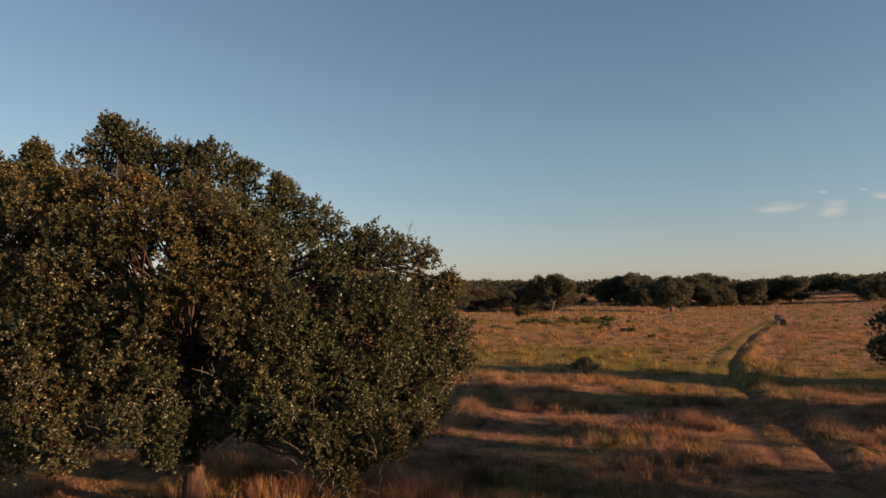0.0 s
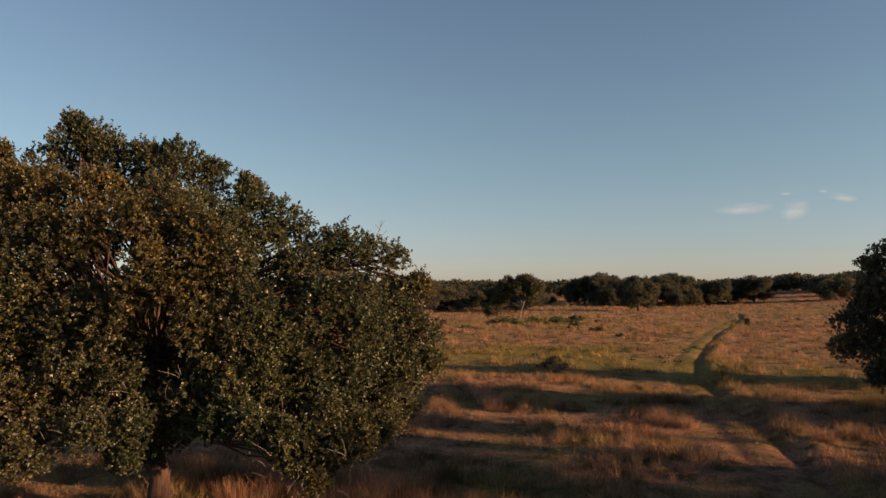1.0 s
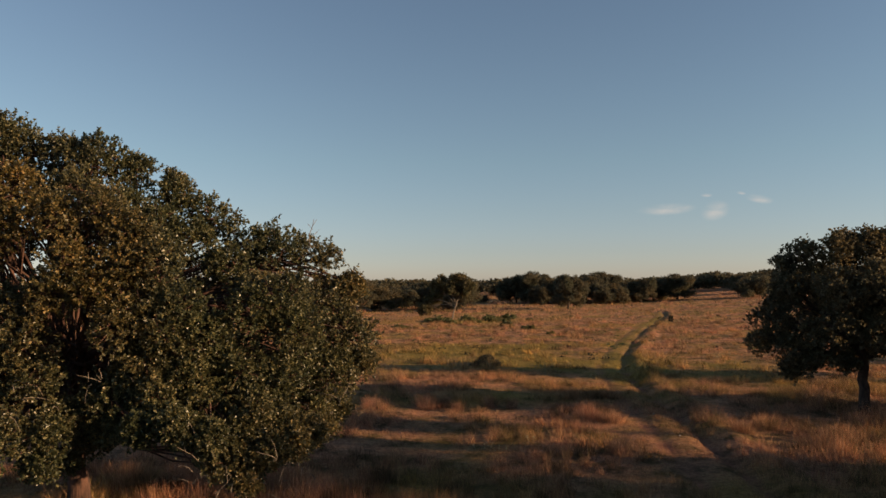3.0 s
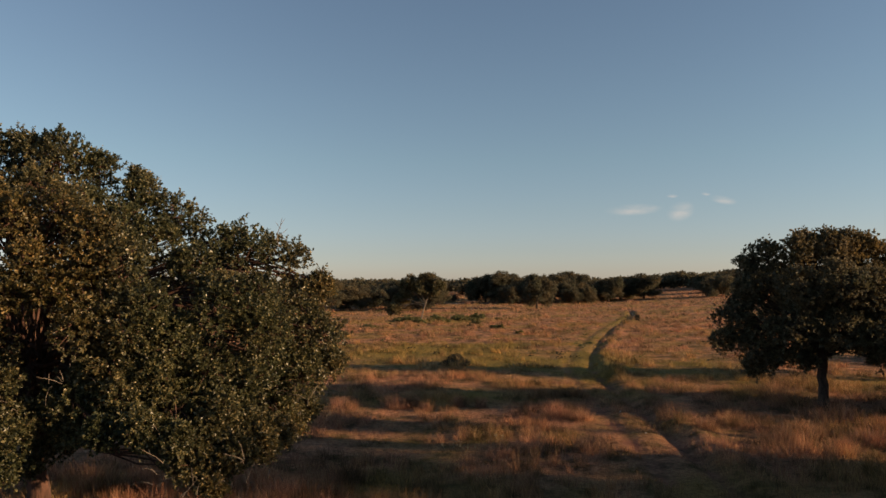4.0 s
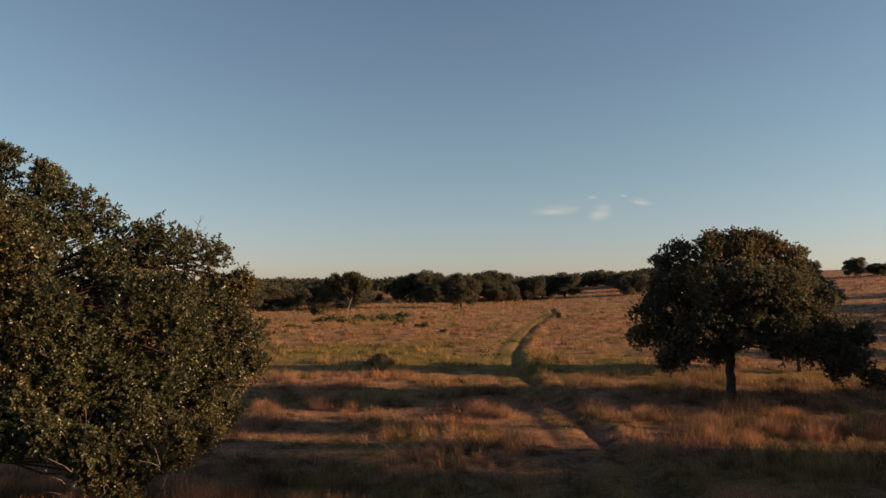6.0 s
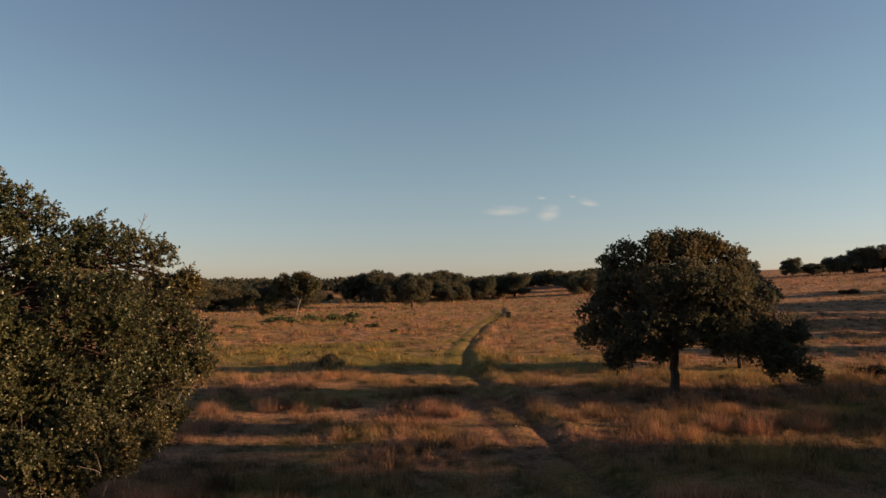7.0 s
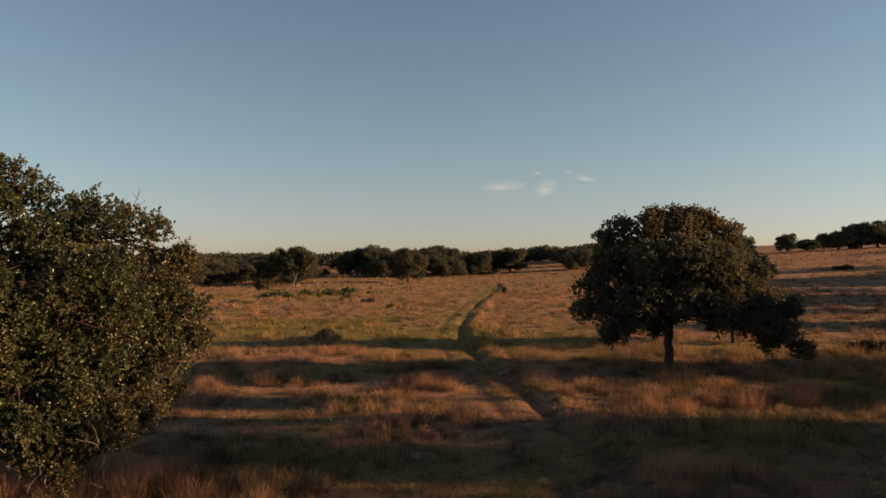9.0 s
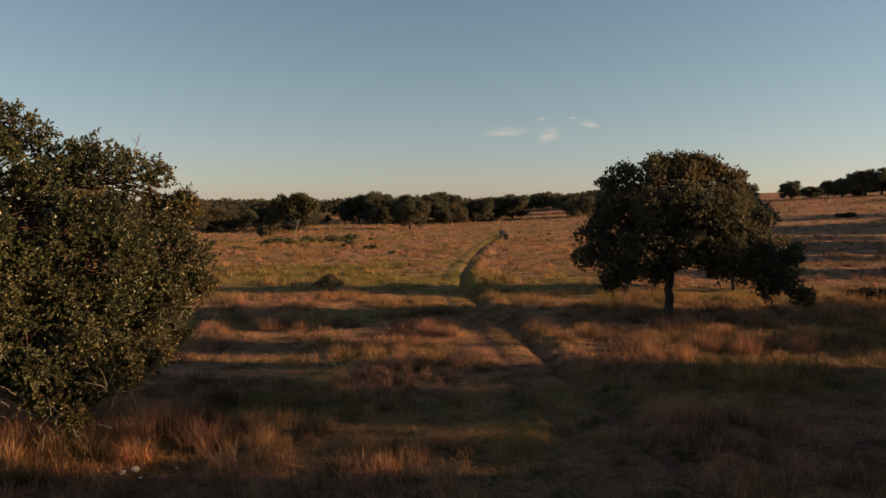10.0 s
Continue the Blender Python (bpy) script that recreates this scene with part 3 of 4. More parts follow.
WOOD_EDGE = [(-8.5, 156.5, 1), (-26, 205, 1.1), (-21, 199, 1.1), (-16.5, 202, 1.15), (-12, 193, 1.05), (-6, 201, 1.1), (-1.5, 207, 1.15), (3.5, 213, 1.1), (8.8, 203, 1.0), (13, 217, 1.1),
             (19.5, 214, 1.0), (16.5, 226, 1.05), (-23, 222, 1.1), (-13, 224, 1.1), (-4, 228, 1.15), (6, 232, 1.15), (-17.5, 190, 0.8), (0.5, 194, 0.8),
             (-52, 139.7, 1), (-46, 147.6, 0.95), (-58, 132.8, 1), (-40, 155.5, 0.9), (-35, 152, 0.85), (-64, 147.6, 1.1), (-30.5, 143, 0.85), (-47, 165.3, 0.95), (-36, 176, 0.9)]
RIDGE = [(38, 205, 1), (44, 212, 1), (45, 256, 0.95), (51, 250, 1), (58, 258, 1), (127, 263, 0.9), (136, 266, 0.72), (143, 267, 0.72), (139, 250, 1.15), (147, 250, 1.3),
         (154, 252, 1.3), (161, 250, 1.25), (168, 248, 1.2)]
PLACES = WOOD_EDGE + RIDGE              # x, y, size
r = np.random.default_rng(77)
DEEP = []
for k in range(125):                     # the wood behind, with two clearings
    turn, far = r.uniform(-62, 31), r.uniform(215, 430)
    x, y = far * math.sin(radians(turn)), far * math.cos(radians(turn))
    if x > 25 and y < 300 or x > 0.36 * y or far < 312 and (-12 < turn < -6 or 6 < turn < 12):
        continue
    DEEP.append((x, y, r.uniform(0.8, 1.05)))
# oaks on the sunward side, which throw the long shadows over the pasture
SUNWARD = [(86, 109, 1.0), (92, 117, 1.1), (64, 78.5, 1.0), (69, 86, 1.0), (46, 57, 0.85), (150, 188, 1.0), (156, 200, 0.8), (43, 2.9, 1.1), (60, 36, 1.0), (100, 128, 0.6)]
DEEP.extend(SUNWARD)
behind = build_tree("oak", oak_lobes(67, 7.5, 7.2, 1.0), 2.0, 0.16, 84, (0.8, 0.3, 14, 9), 0.2, BARK, HAZED_LEAF, gaps=-0.8, cover=1.2, twig=0.015)
tagged(stand(behind, 19.3, 47.5), "small dark oak half hidden behind a larger one", "tree", "oaks of the wood")
# unseen copies, narrowed or stretched to place shadow strips; the last two block skylight
for x, y, broad, tall in [(17.0, 12.2, 0.58, 0.8), (23.0, 19.9, 0.42, 0.95), (27.0, 24.2, 0.24, 0.8), (30.5, 35.7, 0.9, 1.05), (34.0, 12.3, 1.1, 0.95), (37.0, 21.25, 0.9, 1.0), (30.0, 4.92, 1.0, 1.0), (29.0, 16.73, 0.42, 0.75), (16.0, 3.94, 1.0, 1.35), (23.0, 5.41, 0.8, 1.4)]:
    one = copy_thing(kinds[2], pose(x, y, float(height(x, y)) - 0.05, 0, 0, 40 * x))
    one.scale = (broad, broad, tall)
# unseen trees, added with high or thin crowns to shape the shade on the pasture
tall_oak = build_tree("oak", oak_lobes(66, 8.0, 10.2, 6.2), 5.0, 0.25, 83, (0.9, 0.4, 12, 8), 0.3, BARK, HAZED_LEAF, gaps=-0.2, cover=0.9, twig=0.02)
tagged(stand(tall_oak, 21.5, 20.2), "unseen tall oak with a high dark crown, added for partial shade", "tree", "oaks of the wood")
high_oak = build_tree("oak", oak_lobes(68, 8.0, 10.4, 6.3), 5.0, 0.25, 85, (0.9, 0.4, 12, 8), 0.36, BARK, HAZED_LEAF, gaps=-0.9, cover=1.4, twig=0.02)
tagged(stand(high_oak, 25.0, 28.7), "unseen tall oak with a high dense dark crown, added for shadow strips", "tree", "oaks of the wood")
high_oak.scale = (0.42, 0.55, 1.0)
thin_oak = build_tree("oak", oak_lobes(69, 8.0, 13.5, 8.0), 6.5, 0.22, 86, (0.9, 0.4, 4, 4), 0.28, BARK, HAZED_LEAF, gaps=-0.9, cover=0.7, twig=0.02)
tagged(stand(thin_oak, 42.0, 16.8, 0, 0.92), "unseen tall oak with a thin high crown, added to dapple the ground", "tree", "oaks of the wood")
for source, x, y, broad, tall in [(high_oak, 29.0, 25.2, 0.2, 1.0), (high_oak, 36.0, 46.6, 0.5, 1.2), (tall_oak, 27.0, 13.2, 0.34, 1.0), (high_oak, 25.5, 23.0, 0.55, 1.0), (tall_oak, 92.0, 96.0, 1.2, 0.95), (tall_oak, 72.0, 68.5, 1.0, 0.95), (tall_oak, 122.0, 138.0, 1.8, 1.0), (tall_oak, 58.0, 29.0, 0.7, 1.0), (tall_oak, 63.0, 28.2, 0.7, 1.05)]:
    one = copy_thing(source, pose(x, y, float(height(x, y)) - 0.05, 0, 0, 70))
    one.scale = (broad, broad, tall)
for pattern, spots in ((kinds, PLACES), (deep, DEEP)):
    for k, (x, y, s) in enumerate(spots):
        turn = float(r.uniform(0, 360))
        if k < len(pattern):
            stand(pattern[k], x, y, turn, s)
        else:
            one = copy_thing(pattern[k % len(pattern)], pose(x, y, float(height(x, y)) - 0.05, 0, 0, turn))
            one.scale = (s * float(r.uniform(0.95, 1.35)), s * float(r.uniform(0.95, 1.35)), s * float(r.uniform(0.85, 1.05)))


def far_wood():
    """Treetops that close the view beyond the single oaks: crowns of a few lobes each, thickest where the pasture ends."""
    r = np.random.default_rng(5)
    n = 1800
    turn = np.radians(np.concatenate([r.uniform(-68, 23, 1500), r.uniform(45, 287, 300)]))
    far = np.concatenate([318 + 380 * r.uniform(0, 1, 1500) ** 1.6, r.uniform(320, 800, 300)])
    x, y = far * np.sin(turn), far * np.cos(turn)
    tall = r.uniform(5.2, 7.6, n) + 0.9 * waves(x, y, 160, 61)
    lobes = 5
    ang, reach = r.uniform(0, 6.283, (n, lobes)), r.uniform(0.5, 3.2, (n, lobes))
    lx, ly = (x[:, None] + np.cos(ang) * reach).ravel(), (y[:, None] + np.sin(ang) * reach).ravel()
    top = (tall[:, None] * r.uniform(0.45, 0.86, (n, lobes))).ravel()
    centre = np.stack([lx, ly, height(lx, ly) + top], -1)
    per = 30
    d = unit(r.normal(0, 1, (n * lobes * per, 3)))
    at = np.repeat(centre, per, 0) + d * np.array([2.5, 2.5, 1.9]) * r.uniform(0.5, 1.0, (n * lobes * per, 1))
    tagged(link_mesh("distant_wood", *leaves(at, d, 1.35, r, True), HAZED_LEAF), "dark belt of distant oak wood along the horizon", "wood", kind="stuff")


far_wood()


def build_bush(name, wide, tall, mat, seed, leaf=0.12, count=2600):
    """A low shrub of many stems with leaves all over."""
    r = np.random.default_rng(seed)
    bush = new(name)
    d = unit(r.normal(0, 1, (16, 3)))
    d[:, 2] = np.abs(d[:, 2])
    tips = d * np.array([wide * 0.42, wide * 0.42, tall * 0.75]) * r.uniform(0.55, 1.2, (16, 1))
    link_mesh("stems", *gather([tube(bough((0, 0, -0.1), p, 0.1, r, 4), [0.03, 0.025, 0.02, 0.01], 5) for p in tips]), BARK, bush)
    who = r.integers(0, 16, count)
    q = unit(r.normal(0, 1, (count, 3)))
    at = tips[who] * r.uniform(0.7, 1.1, (count, 1)) + q * np.array([wide * 0.2, wide * 0.2, tall * 0.25]) * r.uniform(0.2, 1, (count, 1))
    at[:, 2] = np.abs(at[:, 2])
    link_mesh("foliage", *leaves(at, q, leaf, r), mat, bush)
    return bush


# the three small ones by the far track stand in for rut shade
for k, (x, y, wide, tall) in enumerate([(-8.7, 50.2, 2.5, 0.85), (9.5, 116.5, 0.9, 0.5), (9.3, 113.0, 0.8, 0.4), (8.9, 109.5, 0.7, 0.35), (25.5, 42.31, 2.8, 0.9), (-36, 206, 5.0, 3.0), (77.5, 137.76, 4.0, 1.2)]):
    b = build_bush("bush", wide, tall, BUSH_LEAF, 90 + k, 0.11 if y < 60 or wide < 1.0 else 0.25, 15000 if y < 60 else 2600)
    tagged(stand(b, x, y), "low dark rounded bush in the dry grass, three standing in for rut shade", "bush", "dark bushes")
for k, (x, y, wide, tall) in enumerate([(-25, 104.3, 4.5, 1.1), (-21, 106.27, 4.0, 1.2), (-18, 110.21, 3.5, 1.2), (-13.5, 95.45, 2.0, 0.8), (-16, 116.11, 2.5, 1.0), (-10, 90.53, 1.6, 0.7), (-27, 90.53, 2.5, 0.6), (-22.6, 102.34, 2.2, 0.7), (-19.5, 103.81, 1.8, 0.8), (-27.5, 107.26, 1.6, 0.6), (-15.2, 107.26, 1.5, 0.6), (-12, 110.21, 1.2, 0.5), (-6.5, 82.66, 1.1, 0.5)]):
    b = build_bush("shrub", wide, tall, GREEN_LEAF, 120 + k, 0.28, 1200)
    tagged(stand(b, x, y), "small green shrub growing in the pasture", "shrub", "green shrubs")


# ---------------------------------------------------------------- grass
def grass_patch(name, near, far, count, wide, low, high, segments, seed, tuft_share, each=26, sweep=0):
    """Standing blades between two distances from the hovering place, part of them in tussocks."""
    r = np.random.default_rng(seed)

    def spread(n):
        turn = np.radians(r.uniform(-sweep, sweep, n) if sweep else r.uniform(-56, 40, n))
        d = np.sqrt(r.uniform(near * near, far * far, n))
        return d * np.sin(turn), d * np.cos(turn)

    n_tuft = int(count * tuft_share / each)
    tx, ty = spread(n_tuft)
    tall = 0.55 + 0.55 * waves(tx, ty, 7, 31) + r.uniform(-0.25, 0.3, n_tuft)
    tall = tall + 0.35 * smooth(tx, 4, 9) * smooth(ty, 20, 24) * (1 - smooth(ty, 40, 46))
    ok = tall > 0.5
    tx, ty, tall = tx[ok], ty[ok], tall[ok]
    radius = (0.12 + 0.005 * near) * r.uniform(0.6, 1.5, len(tx))
    ang, rad = r.uniform(0, 6.283, (len(tx), each)), np.sqrt(r.uniform(0, 1, (len(tx), each)))
    ox, oy = np.cos(ang) * rad * radius[:, None], np.sin(ang) * rad * radius[:, None]
    x1, y1 = (tx[:, None] + ox).ravel(), (ty[:, None] + oy).ravel()
    h1 = (high * tall[:, None] * r.uniform(0.6, 1.1, ox.shape)).ravel()
    x2, y2 = spread(count - len(x1))
    h2 = low * (0.9 + 0.5 * waves(x2, y2, 4, 33)) * r.uniform(0.5, 1.4, len(x2))
    x, y, h = np.concatenate([x1, x2]), np.concatenate([y1, y2]), np.concatenate([h1, h2])
    signed = track_offset(x, y)
    h = h * (1 + (1.1 - 0.5 * smooth(y, 42, 48)) * np.exp(-((signed - 2.0) / 0.55) ** 2))
    off = np.abs(signed)
    worn = np.exp(-(np.maximum(off - 0.5, 0) / 0.9) ** 2)
    h = h * (1 - (0.5 + 0.32 * smooth(y, 42, 52)) * worn)
    keep = (r.uniform(0, 1, len(x)) > 0.8 * np.clip(bareness(x, y), 0, 1)) & (h > 0.04)
    x, y, h = x[keep], y[keep], h[keep]
    n = len(x)
    g = np.clip(greenness(x, y) + r.normal(0, 0.15, n), 0, 1)
    z = height(x, y) - 0.02
    turn = r.uniform(0, 6.283, n)
    side = np.stack([np.cos(turn), np.sin(turn), np.zeros(n)], -1) * (wide * r.uniform(0.6, 1.4, n))[:, None] / 2
    lean = r.normal(0, 0.42, (n, 2)) + np.array([-0.08, 0.0])
    tip = np.stack([lean[:, 0] * h, lean[:, 1] * h, h], -1)
    p = np.stack([x, y, z], -1)
    if segments == 1:
        verts = np.stack([p - side, p + side, p + tip], 1).reshape(-1, 3)
        faces = np.arange(3 * n).reshape(n, 3)
        per = 3
    else:
        mid = tip * np.array([0.35, 0.35, 0.6])
        verts = np.stack([p - side, p + side, p + mid - side * 0.8, p + mid + side * 0.8, p + tip], 1).reshape(-1, 3)
        b = np.arange(n)[:, None] * 5
        faces = np.concatenate([b + np.array([0, 1, 3]), b + np.array([0, 3, 2]), b + np.array([2, 3, 4])])
        per = 5
    ob = link_mesh(name, verts, faces, GRASS, None, {"green": np.repeat(g, per)})
    return tagged(ob, "tall dry reddish grass in tussocks, sunlit at the tips", "grass", kind="stuff")


grass_patch("grass", 0.3, 12, 26000, 0.02, 0.13, 0.5, 1, 205, 0.4, 26, 180)
grass_patch("grass", 12, 26, 150000, 0.0115, 0.12, 0.52, 2, 201, 0.5, 30)
grass_patch("grass", 26, 48, 270000, 0.018, 0.11, 0.5, 1, 202, 0.62, 26)
grass_patch("grass", 48, 110, 260000, 0.04, 0.12, 0.6, 1, 203, 0.68, 30)
grass_patch("grass", 110, 300, 200000, 0.12, 0.14, 0.6, 1, 204, 0.6, 10)


def build_tussock(x, y, wide, tall, green, seed):
    """One big clump of bluestem: many blades from one root, leaning outward."""
    r = np.random.default_rng(seed)
    n = int(760 * wide)
    ang, rad = r.uniform(0, 6.283, n), np.sqrt(r.uniform(0, 1, n))
    p = np.stack([np.cos(ang) * rad * wide * 0.45, np.sin(ang) * rad * wide * 0.35, np.full(n, -0.03)], -1)
    p[:, :2] += r.normal(0, 0.09 * wide, (n, 2))
    h = tall * (0.2 + 0.95 * r.uniform(0, 1, n) ** 1.5) * (1.05 - 0.35 * rad ** 2)
    tip = np.stack([np.cos(ang) * rad * 0.3 * h, np.sin(ang) * rad * 0.3 * h, h], -1) + r.normal(0, 0.17, (n, 3)) * np.array([1, 1, 0])
    turn = r.uniform(0, 6.283, n)
    side = np.stack([np.cos(turn), np.sin(turn), np.zeros(n)], -1) * 0.005
    mid = tip * np.array([0.35, 0.35, 0.6])
    verts = np.stack([p - side, p + side, p + mid - side * 0.8, p + mid + side * 0.8, p + tip], 1).reshape(-1, 3)
    b = np.arange(n)[:, None] * 5
    faces = np.concatenate([b + np.array([0, 1, 3]), b + np.array([0, 3, 2]), b + np.array([2, 3, 4])])
    ob = link_mesh("grass_tussock", verts, faces, GRASS, None, {"green": np.full(len(verts), green)})
    tagged(stand(ob, x, y), "tall reddish tussock of dry bluestem grass", "grass", "grass tussocks")


BY_THE_OAK = [(-6.3, 17.32, 1.3, 0.8, 0), (-5.4, 18.11, 1.3, 0.75, 0.1), (-7.6, 19.09, 1.3, 0.7, 0), (-9.6, 17.2, 1.1, 0.9, 0.1), (-8.6, 16.3, 1, 0.8, 0.3), (-10.2, 15.6, 1.2, 0.85, 0.2),
              (-8, 18.4, 1, 0.95, 0), (-9.2, 14.9, 0.9, 0.7, 0.4), (-4.6, 17, 0.9, 0.8, 0.2), (-3.6, 17.9, 1, 0.7, 0.2), (-6.9, 20.6, 1.1, 0.85, 0), (-4.2, 16, 0.8, 0.6, 0.4),
              (1.6, 16.6, 1, 0.55, 0.7), (0.4, 16.9, 0.9, 0.5, 0.6), (-2, 16.73, 1.1, 0.6, 0.6), (-0.9, 16.33, 0.9, 0.5, 0.6)]
UNDER_THE_OAK = [(-13, 17.6, 1.2, 0.95, 0.1), (-12.1, 18.2, 1.1, 0.9, 0), (-11.2, 18.4, 1.2, 1, 0.1), (-10.1, 18.9, 1, 0.9, 0), (-9.1, 19.4, 1.1, 0.95, 0.1), (-12.5, 19.2, 1.2, 0.9, 0), (-10.6, 19.8, 1, 0.95, 0), (-14, 18.4, 1.1, 0.9, 0.2),
                 (-11.6, 16.6, 1.1, 0.9, 0.1), (-10.9, 17.1, 1.2, 0.95, 0), (-9.9, 17.9, 1.1, 0.9, 0.2), (-8.9, 17.5, 1.2, 1, 0), (-7.9, 17.3, 1.1, 0.95, 0.1), (-7.1, 18, 1.2, 1.05, 0), (-6.6, 18.8, 1, 0.95, 0.1), (-9.3, 16.4, 1, 0.75, 0.3), (-7.4, 16.2, 0.9, 0.7, 0.2)]
WEST_OF_TRACK = [(-0.7, 31.7, 1.5, 0.85, 0), (0.1, 31.1, 1.1, 0.7, 0.1), (-7, 33, 0.6, 0.7, 0), (-4.6, 33.8, 0.5, 0.8, 0), (-11, 32.4, 1.2, 0.75, 0), (-1.3, 37, 2.2, 0.75, 0.3),
                 (-0.2, 37.39, 1.6, 0.7, 0.3), (-8.7, 33.46, 1.2, 0.9, 0), (-7.9, 33.75, 0.9, 0.75, 0), (-5.6, 34.05, 0.6, 0.85, 0)]
EAST_OF_TRACK = [(7.4, 27.6, 1.2, 0.8, 0.1), (9, 26.9, 1.1, 0.75, 0.2), (11.8, 27.6, 1.3, 0.85, 0), (14.2, 28.2, 1.2, 0.9, 0.1), (5, 29.6, 0.9, 0.7, 0.2), (16.5, 28.6, 1.2, 0.8, 0.1),
                 (12.4, 31.4, 1.2, 0.7, 0.3), (10.4, 28.34, 1.2, 0.95, 0), (8.6, 29.72, 1.5, 0.8, 0.2), (13, 29.03, 1.4, 0.85, 0.1), (6.2, 31, 1.3, 0.75, 0.3), (15.4, 30.5, 1.3, 0.8, 0)]
for k, (x, y, wide, tall, green) in enumerate(BY_THE_OAK + UNDER_THE_OAK + WEST_OF_TRACK + EAST_OF_TRACK):     # x, y, width, height, green share
    build_tussock(x, y, wide, tall, green, 500 + k)


def build_weeds():
    """Low dark and green weeds scattered through the pasture, too many to count."""
    r = np.random.default_rng(260)
    n, per = 620, 26
    turn = np.radians(r.uniform(-45, 40, n))
    d = r.uniform(56, 190, n)
    x, y = d * np.sin(turn), d * np.cos(turn)
    size = r.uniform(0.12, 0.34, n) * (1 + d / 130)
    q = unit(r.normal(0, 1, (n * per, 3)))
    q[:, 2] = np.abs(q[:, 2]) * 0.75
    who = np.repeat(np.arange(n), per)
    at = np.stack([x, y, height(x, y)], -1)[who] + q * (size[who] * r.uniform(0.2, 1, n * per))[:, None] * np.array([1.5, 1.2, 1.0])
    dark = r.uniform(0, 1, n)[who] < 0.4
    for mat, pick, label in ((BUSH_LEAF, dark, "low brown weeds scattered in the dry grass"), (GREEN_LEAF, ~dark, "low green weeds scattered in the dry grass")):
        verts = leaves(at[pick], q[pick], 0.16, r, True)
        tagged(link_mesh("weeds", *verts, mat), label, "weeds", kind="stuff")


build_weeds()


# ---------------------------------------------------------------- pale stones by the oak
def build_stone(size, seed, x, y):
    r = np.random.default_rng(seed)
    bm = bmesh.new()
    bmesh.ops.create_icosphere(bm, subdivisions=2, radius=size)
    for v in bm.verts:
        v.co *= 1 + 0.25 * noise.noise(v.co * 2.2 / size + Vector((seed, 0, 0)))
        v.co.z *= 0.6
    me = bpy.data.meshes.new("stone")
    bm.to_mesh(me)
    bm.free()
    me.materials.append(STONE)
    ob = new("stone", me)
    ob.matrix_basis = pose(x, y, float(height(x, y)) + size * 0.25, 0, 0, float(r.uniform(0, 360)))
    tagged(ob, "pale limestone lump on bare soil", "stone", "pale stones")


STONE, nt, bsdf, out = material("limestone")
nt.links.new(ramp(nt, noise_at(nt, 14.0, 5.0), [(0.3, (0.35, 0.28, 0.22)), (0.7, (0.72, 0.62, 0.5))]), bsdf.inputs["Base Color"])
bsdf.inputs["Roughness"].default_value = 0.9
for k, (x, y, s) in enumerate([(-7.1, 15.5, 0.11), (-7.3, 15.28, 0.09), (-6.2, 15.6, 0.05), (-6.75, 14.96, 0.04), (-2.4, 25.68, 0.06), (1.9, 32.96, 0.06), (-1.2, 30.0, 0.035), (2.6, 28.7, 0.035)]):
    build_stone(s, 300 + k, x, y)


# ---------------------------------------------------------------- pale seed heads by the track
SEED, nt, bsdf, out = material("pale_seed_fluff")
nt.links.new(ramp(nt, island(nt), [(0.0, (0.26, 0.19, 0.10)), (1.0, (0.44, 0.35, 0.21))]), bsdf.inputs["Base Color"])
bsdf.inputs["Roughness"].default_value = 0.9


def build_seed_plant(x, y, tall, seed):
    """Thin stalks from one root, each with a loose pale seed head."""
    r = np.random.default_rng(seed)
    plant = new("seed_plant")
    for k in range(6):
        tip = np.array([r.normal(0, 0.14), r.normal(0, 0.14), tall * r.uniform(0.7, 1.1)])
        link_mesh("stalk", *tube(bough((0, 0, -0.05), tip, 0, r, 4), [0.005, 0.004, 0.004, 0.003], 4), SEED, plant)
        q = unit(r.normal(0, 1, (34, 3)))
        at = tip + q * np.array([0.03, 0.03, 0.06]) * r.uniform(0.3, 1, (34, 1))
        tagged(link_mesh("seed_head", *leaves(at, q, 0.03, r, True), SEED, plant), "fluffy pale seed head")
    tagged(stand(plant, x, y), "dry weed with pale seed heads in the grass", "plant", "seed plants")


for k, (x, y, tall) in enumerate([(-4.7, 25.49, 0.26), (-4.3, 25.88, 0.3), (-3.9, 25.29, 0.24), (-2.9, 26.96, 0.26)]):
    build_seed_plant(x, y, tall, 400 + k)


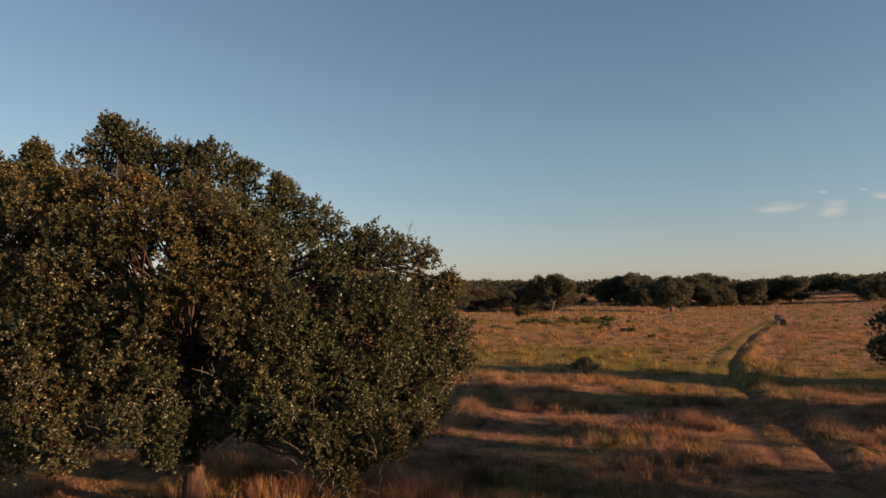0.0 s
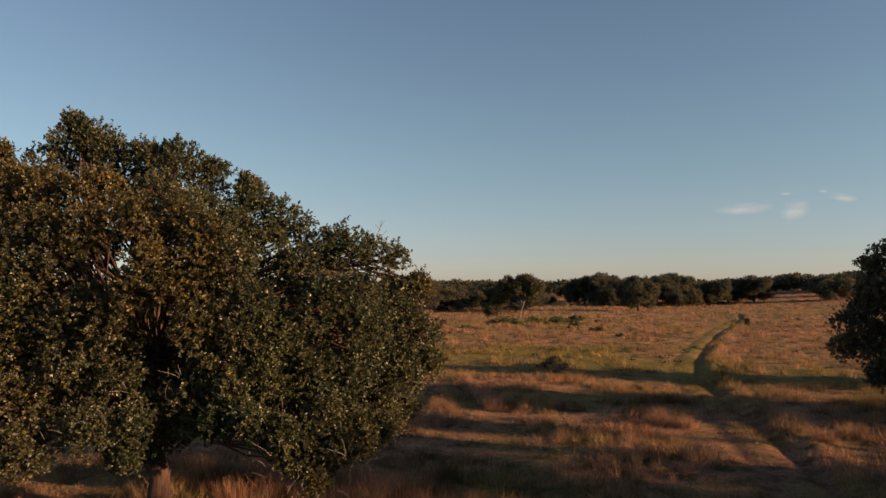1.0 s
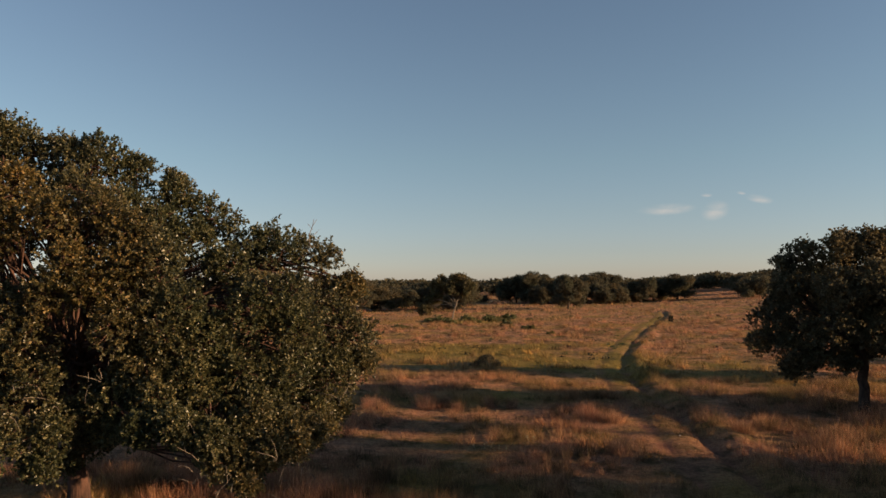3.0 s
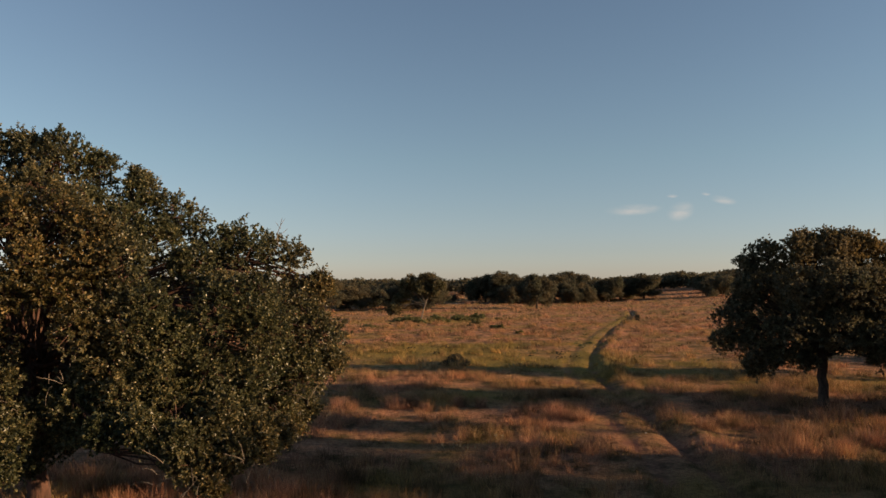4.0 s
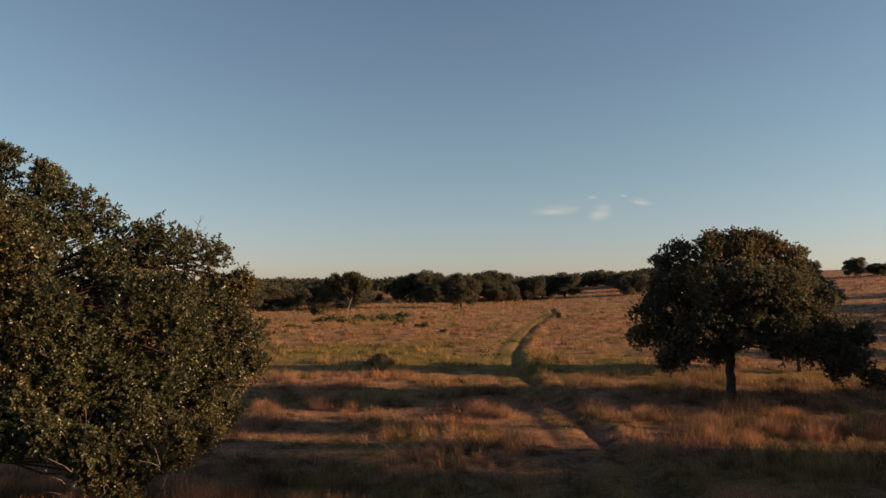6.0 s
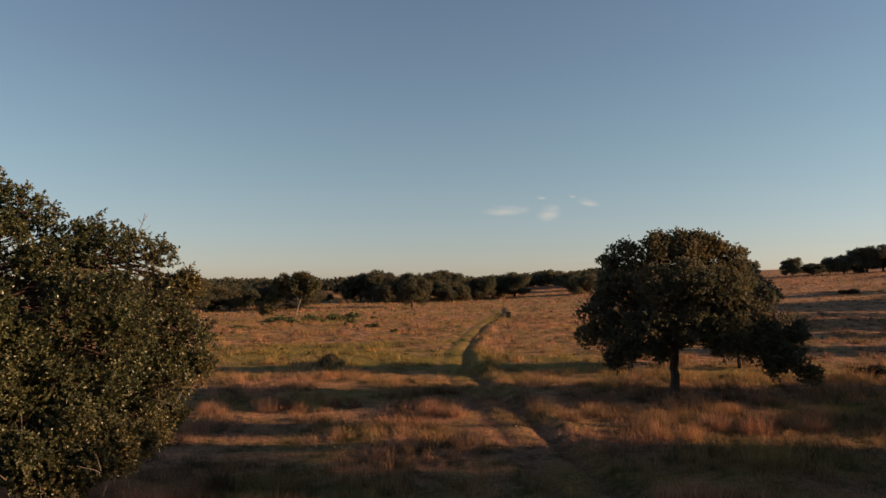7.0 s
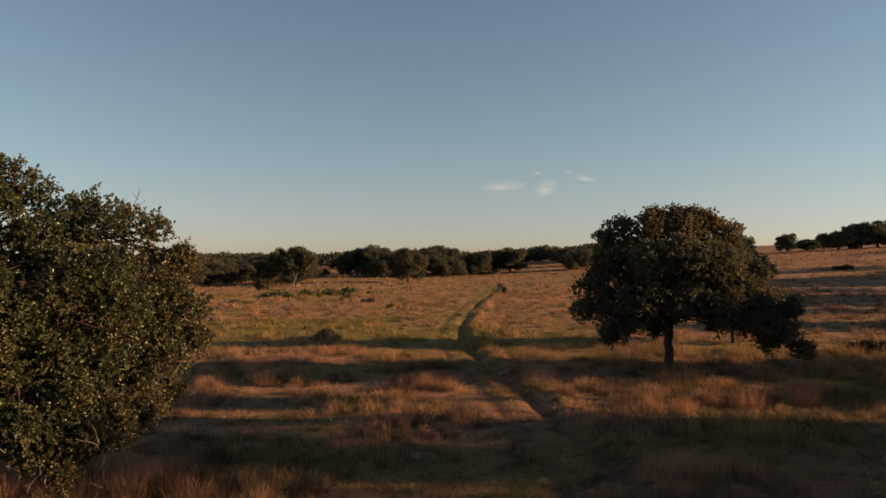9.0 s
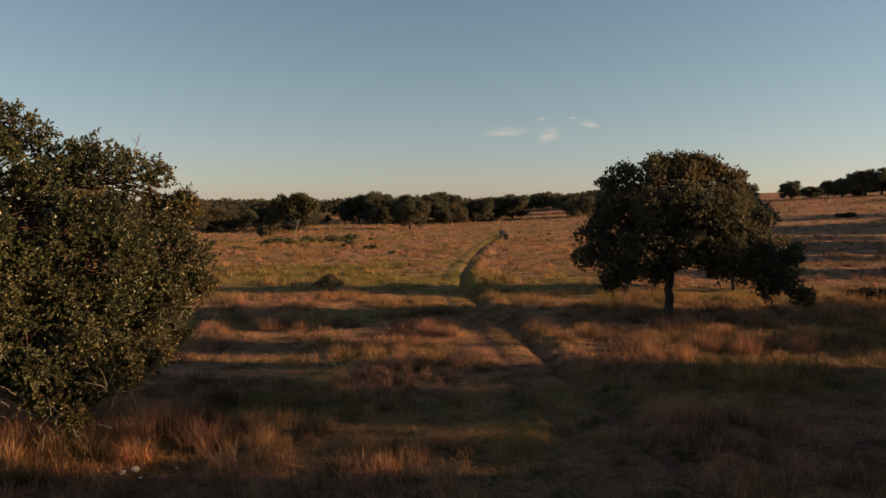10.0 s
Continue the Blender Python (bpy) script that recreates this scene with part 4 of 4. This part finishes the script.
# ---------------------------------------------------------------- thin evening clouds
def cloud_material():
    m, nt, bsdf, out = material("thin_cloud")
    place = nt.nodes.new("ShaderNodeTexCoord")
    wisps = node(nt, "ShaderNodeTexNoise", Scale=1.0, Detail=4.0, Roughness=0.5)
    stretch = nt.nodes.new("ShaderNodeMapping")
    stretch.inputs["Scale"].default_value = (0.009, 0.0, 0.024)
    nt.links.new(place.outputs["Object"], stretch.inputs[0])
    nt.links.new(stretch.outputs[0], wisps.inputs["Vector"])
    thin = ramp(nt, wisps.outputs[0], [(0.3, (0, 0, 0)), (0.85, (0.62, 0.62, 0.62))])
    edge = blend(nt, 1.0, thin, attribute(nt, "thick"), "MULTIPLY")
    clear = nt.nodes.new("ShaderNodeBsdfTransparent")
    # the wisps glow on their own, standing in for evening light on them
    white = node(nt, "ShaderNodeEmission", Color=(1.0, 0.83, 0.74, 1), Strength=0.6)
    mix = nt.nodes.new("ShaderNodeMixShader")
    nt.links.new(edge, mix.inputs[0])
    nt.links.new(clear.outputs[0], mix.inputs[1])
    nt.links.new(white.outputs[0], mix.inputs[2])
    nt.links.new(mix.outputs[0], out.inputs[0])
    return m


CLOUD = cloud_material()


def build_cloud(turn, rise, wide, tall, slant):
    far = 3200.0
    u, v = np.meshgrid(np.linspace(-1, 1, 33), np.linspace(-1, 1, 17))
    thick = np.clip(1 - (u * u + v * v), 0, 1) ** 1.4 * np.clip(0.75 + 0.45 * u - 0.25 * v, 0.15, 1)
    verts = np.stack([u * wide, 10 * np.sin(u * 3), v * tall + slant * u * tall], -1).reshape(-1, 3)
    idx = np.arange(u.size).reshape(u.shape)
    faces = np.stack([idx[:-1, :-1], idx[:-1, 1:], idx[1:, 1:], idx[1:, :-1]], -1).reshape(-1, 4)
    ob = link_mesh("cloud", verts, faces, CLOUD, None, {"thick": thick.ravel()}, flat=False)
    a = radians(turn)
    ob.matrix_basis = pose(far * math.sin(a), far * math.cos(a), 6 + far * math.tan(radians(rise)), 0, 0, -turn)
    tagged(ob, "thin wisp of pale evening cloud", "cloud", "evening clouds", "structure")


for c in [(4.5, 5.6, 130, 28, 0.1), (8.05, 5.35, 62, 46, 0.2), (11.1, 6.1, 60, 20, -0.6), (7.45, 6.55, 28, 9, 0.0), (9.9, 6.6, 22, 8, -0.3)]:
    build_cloud(*c)
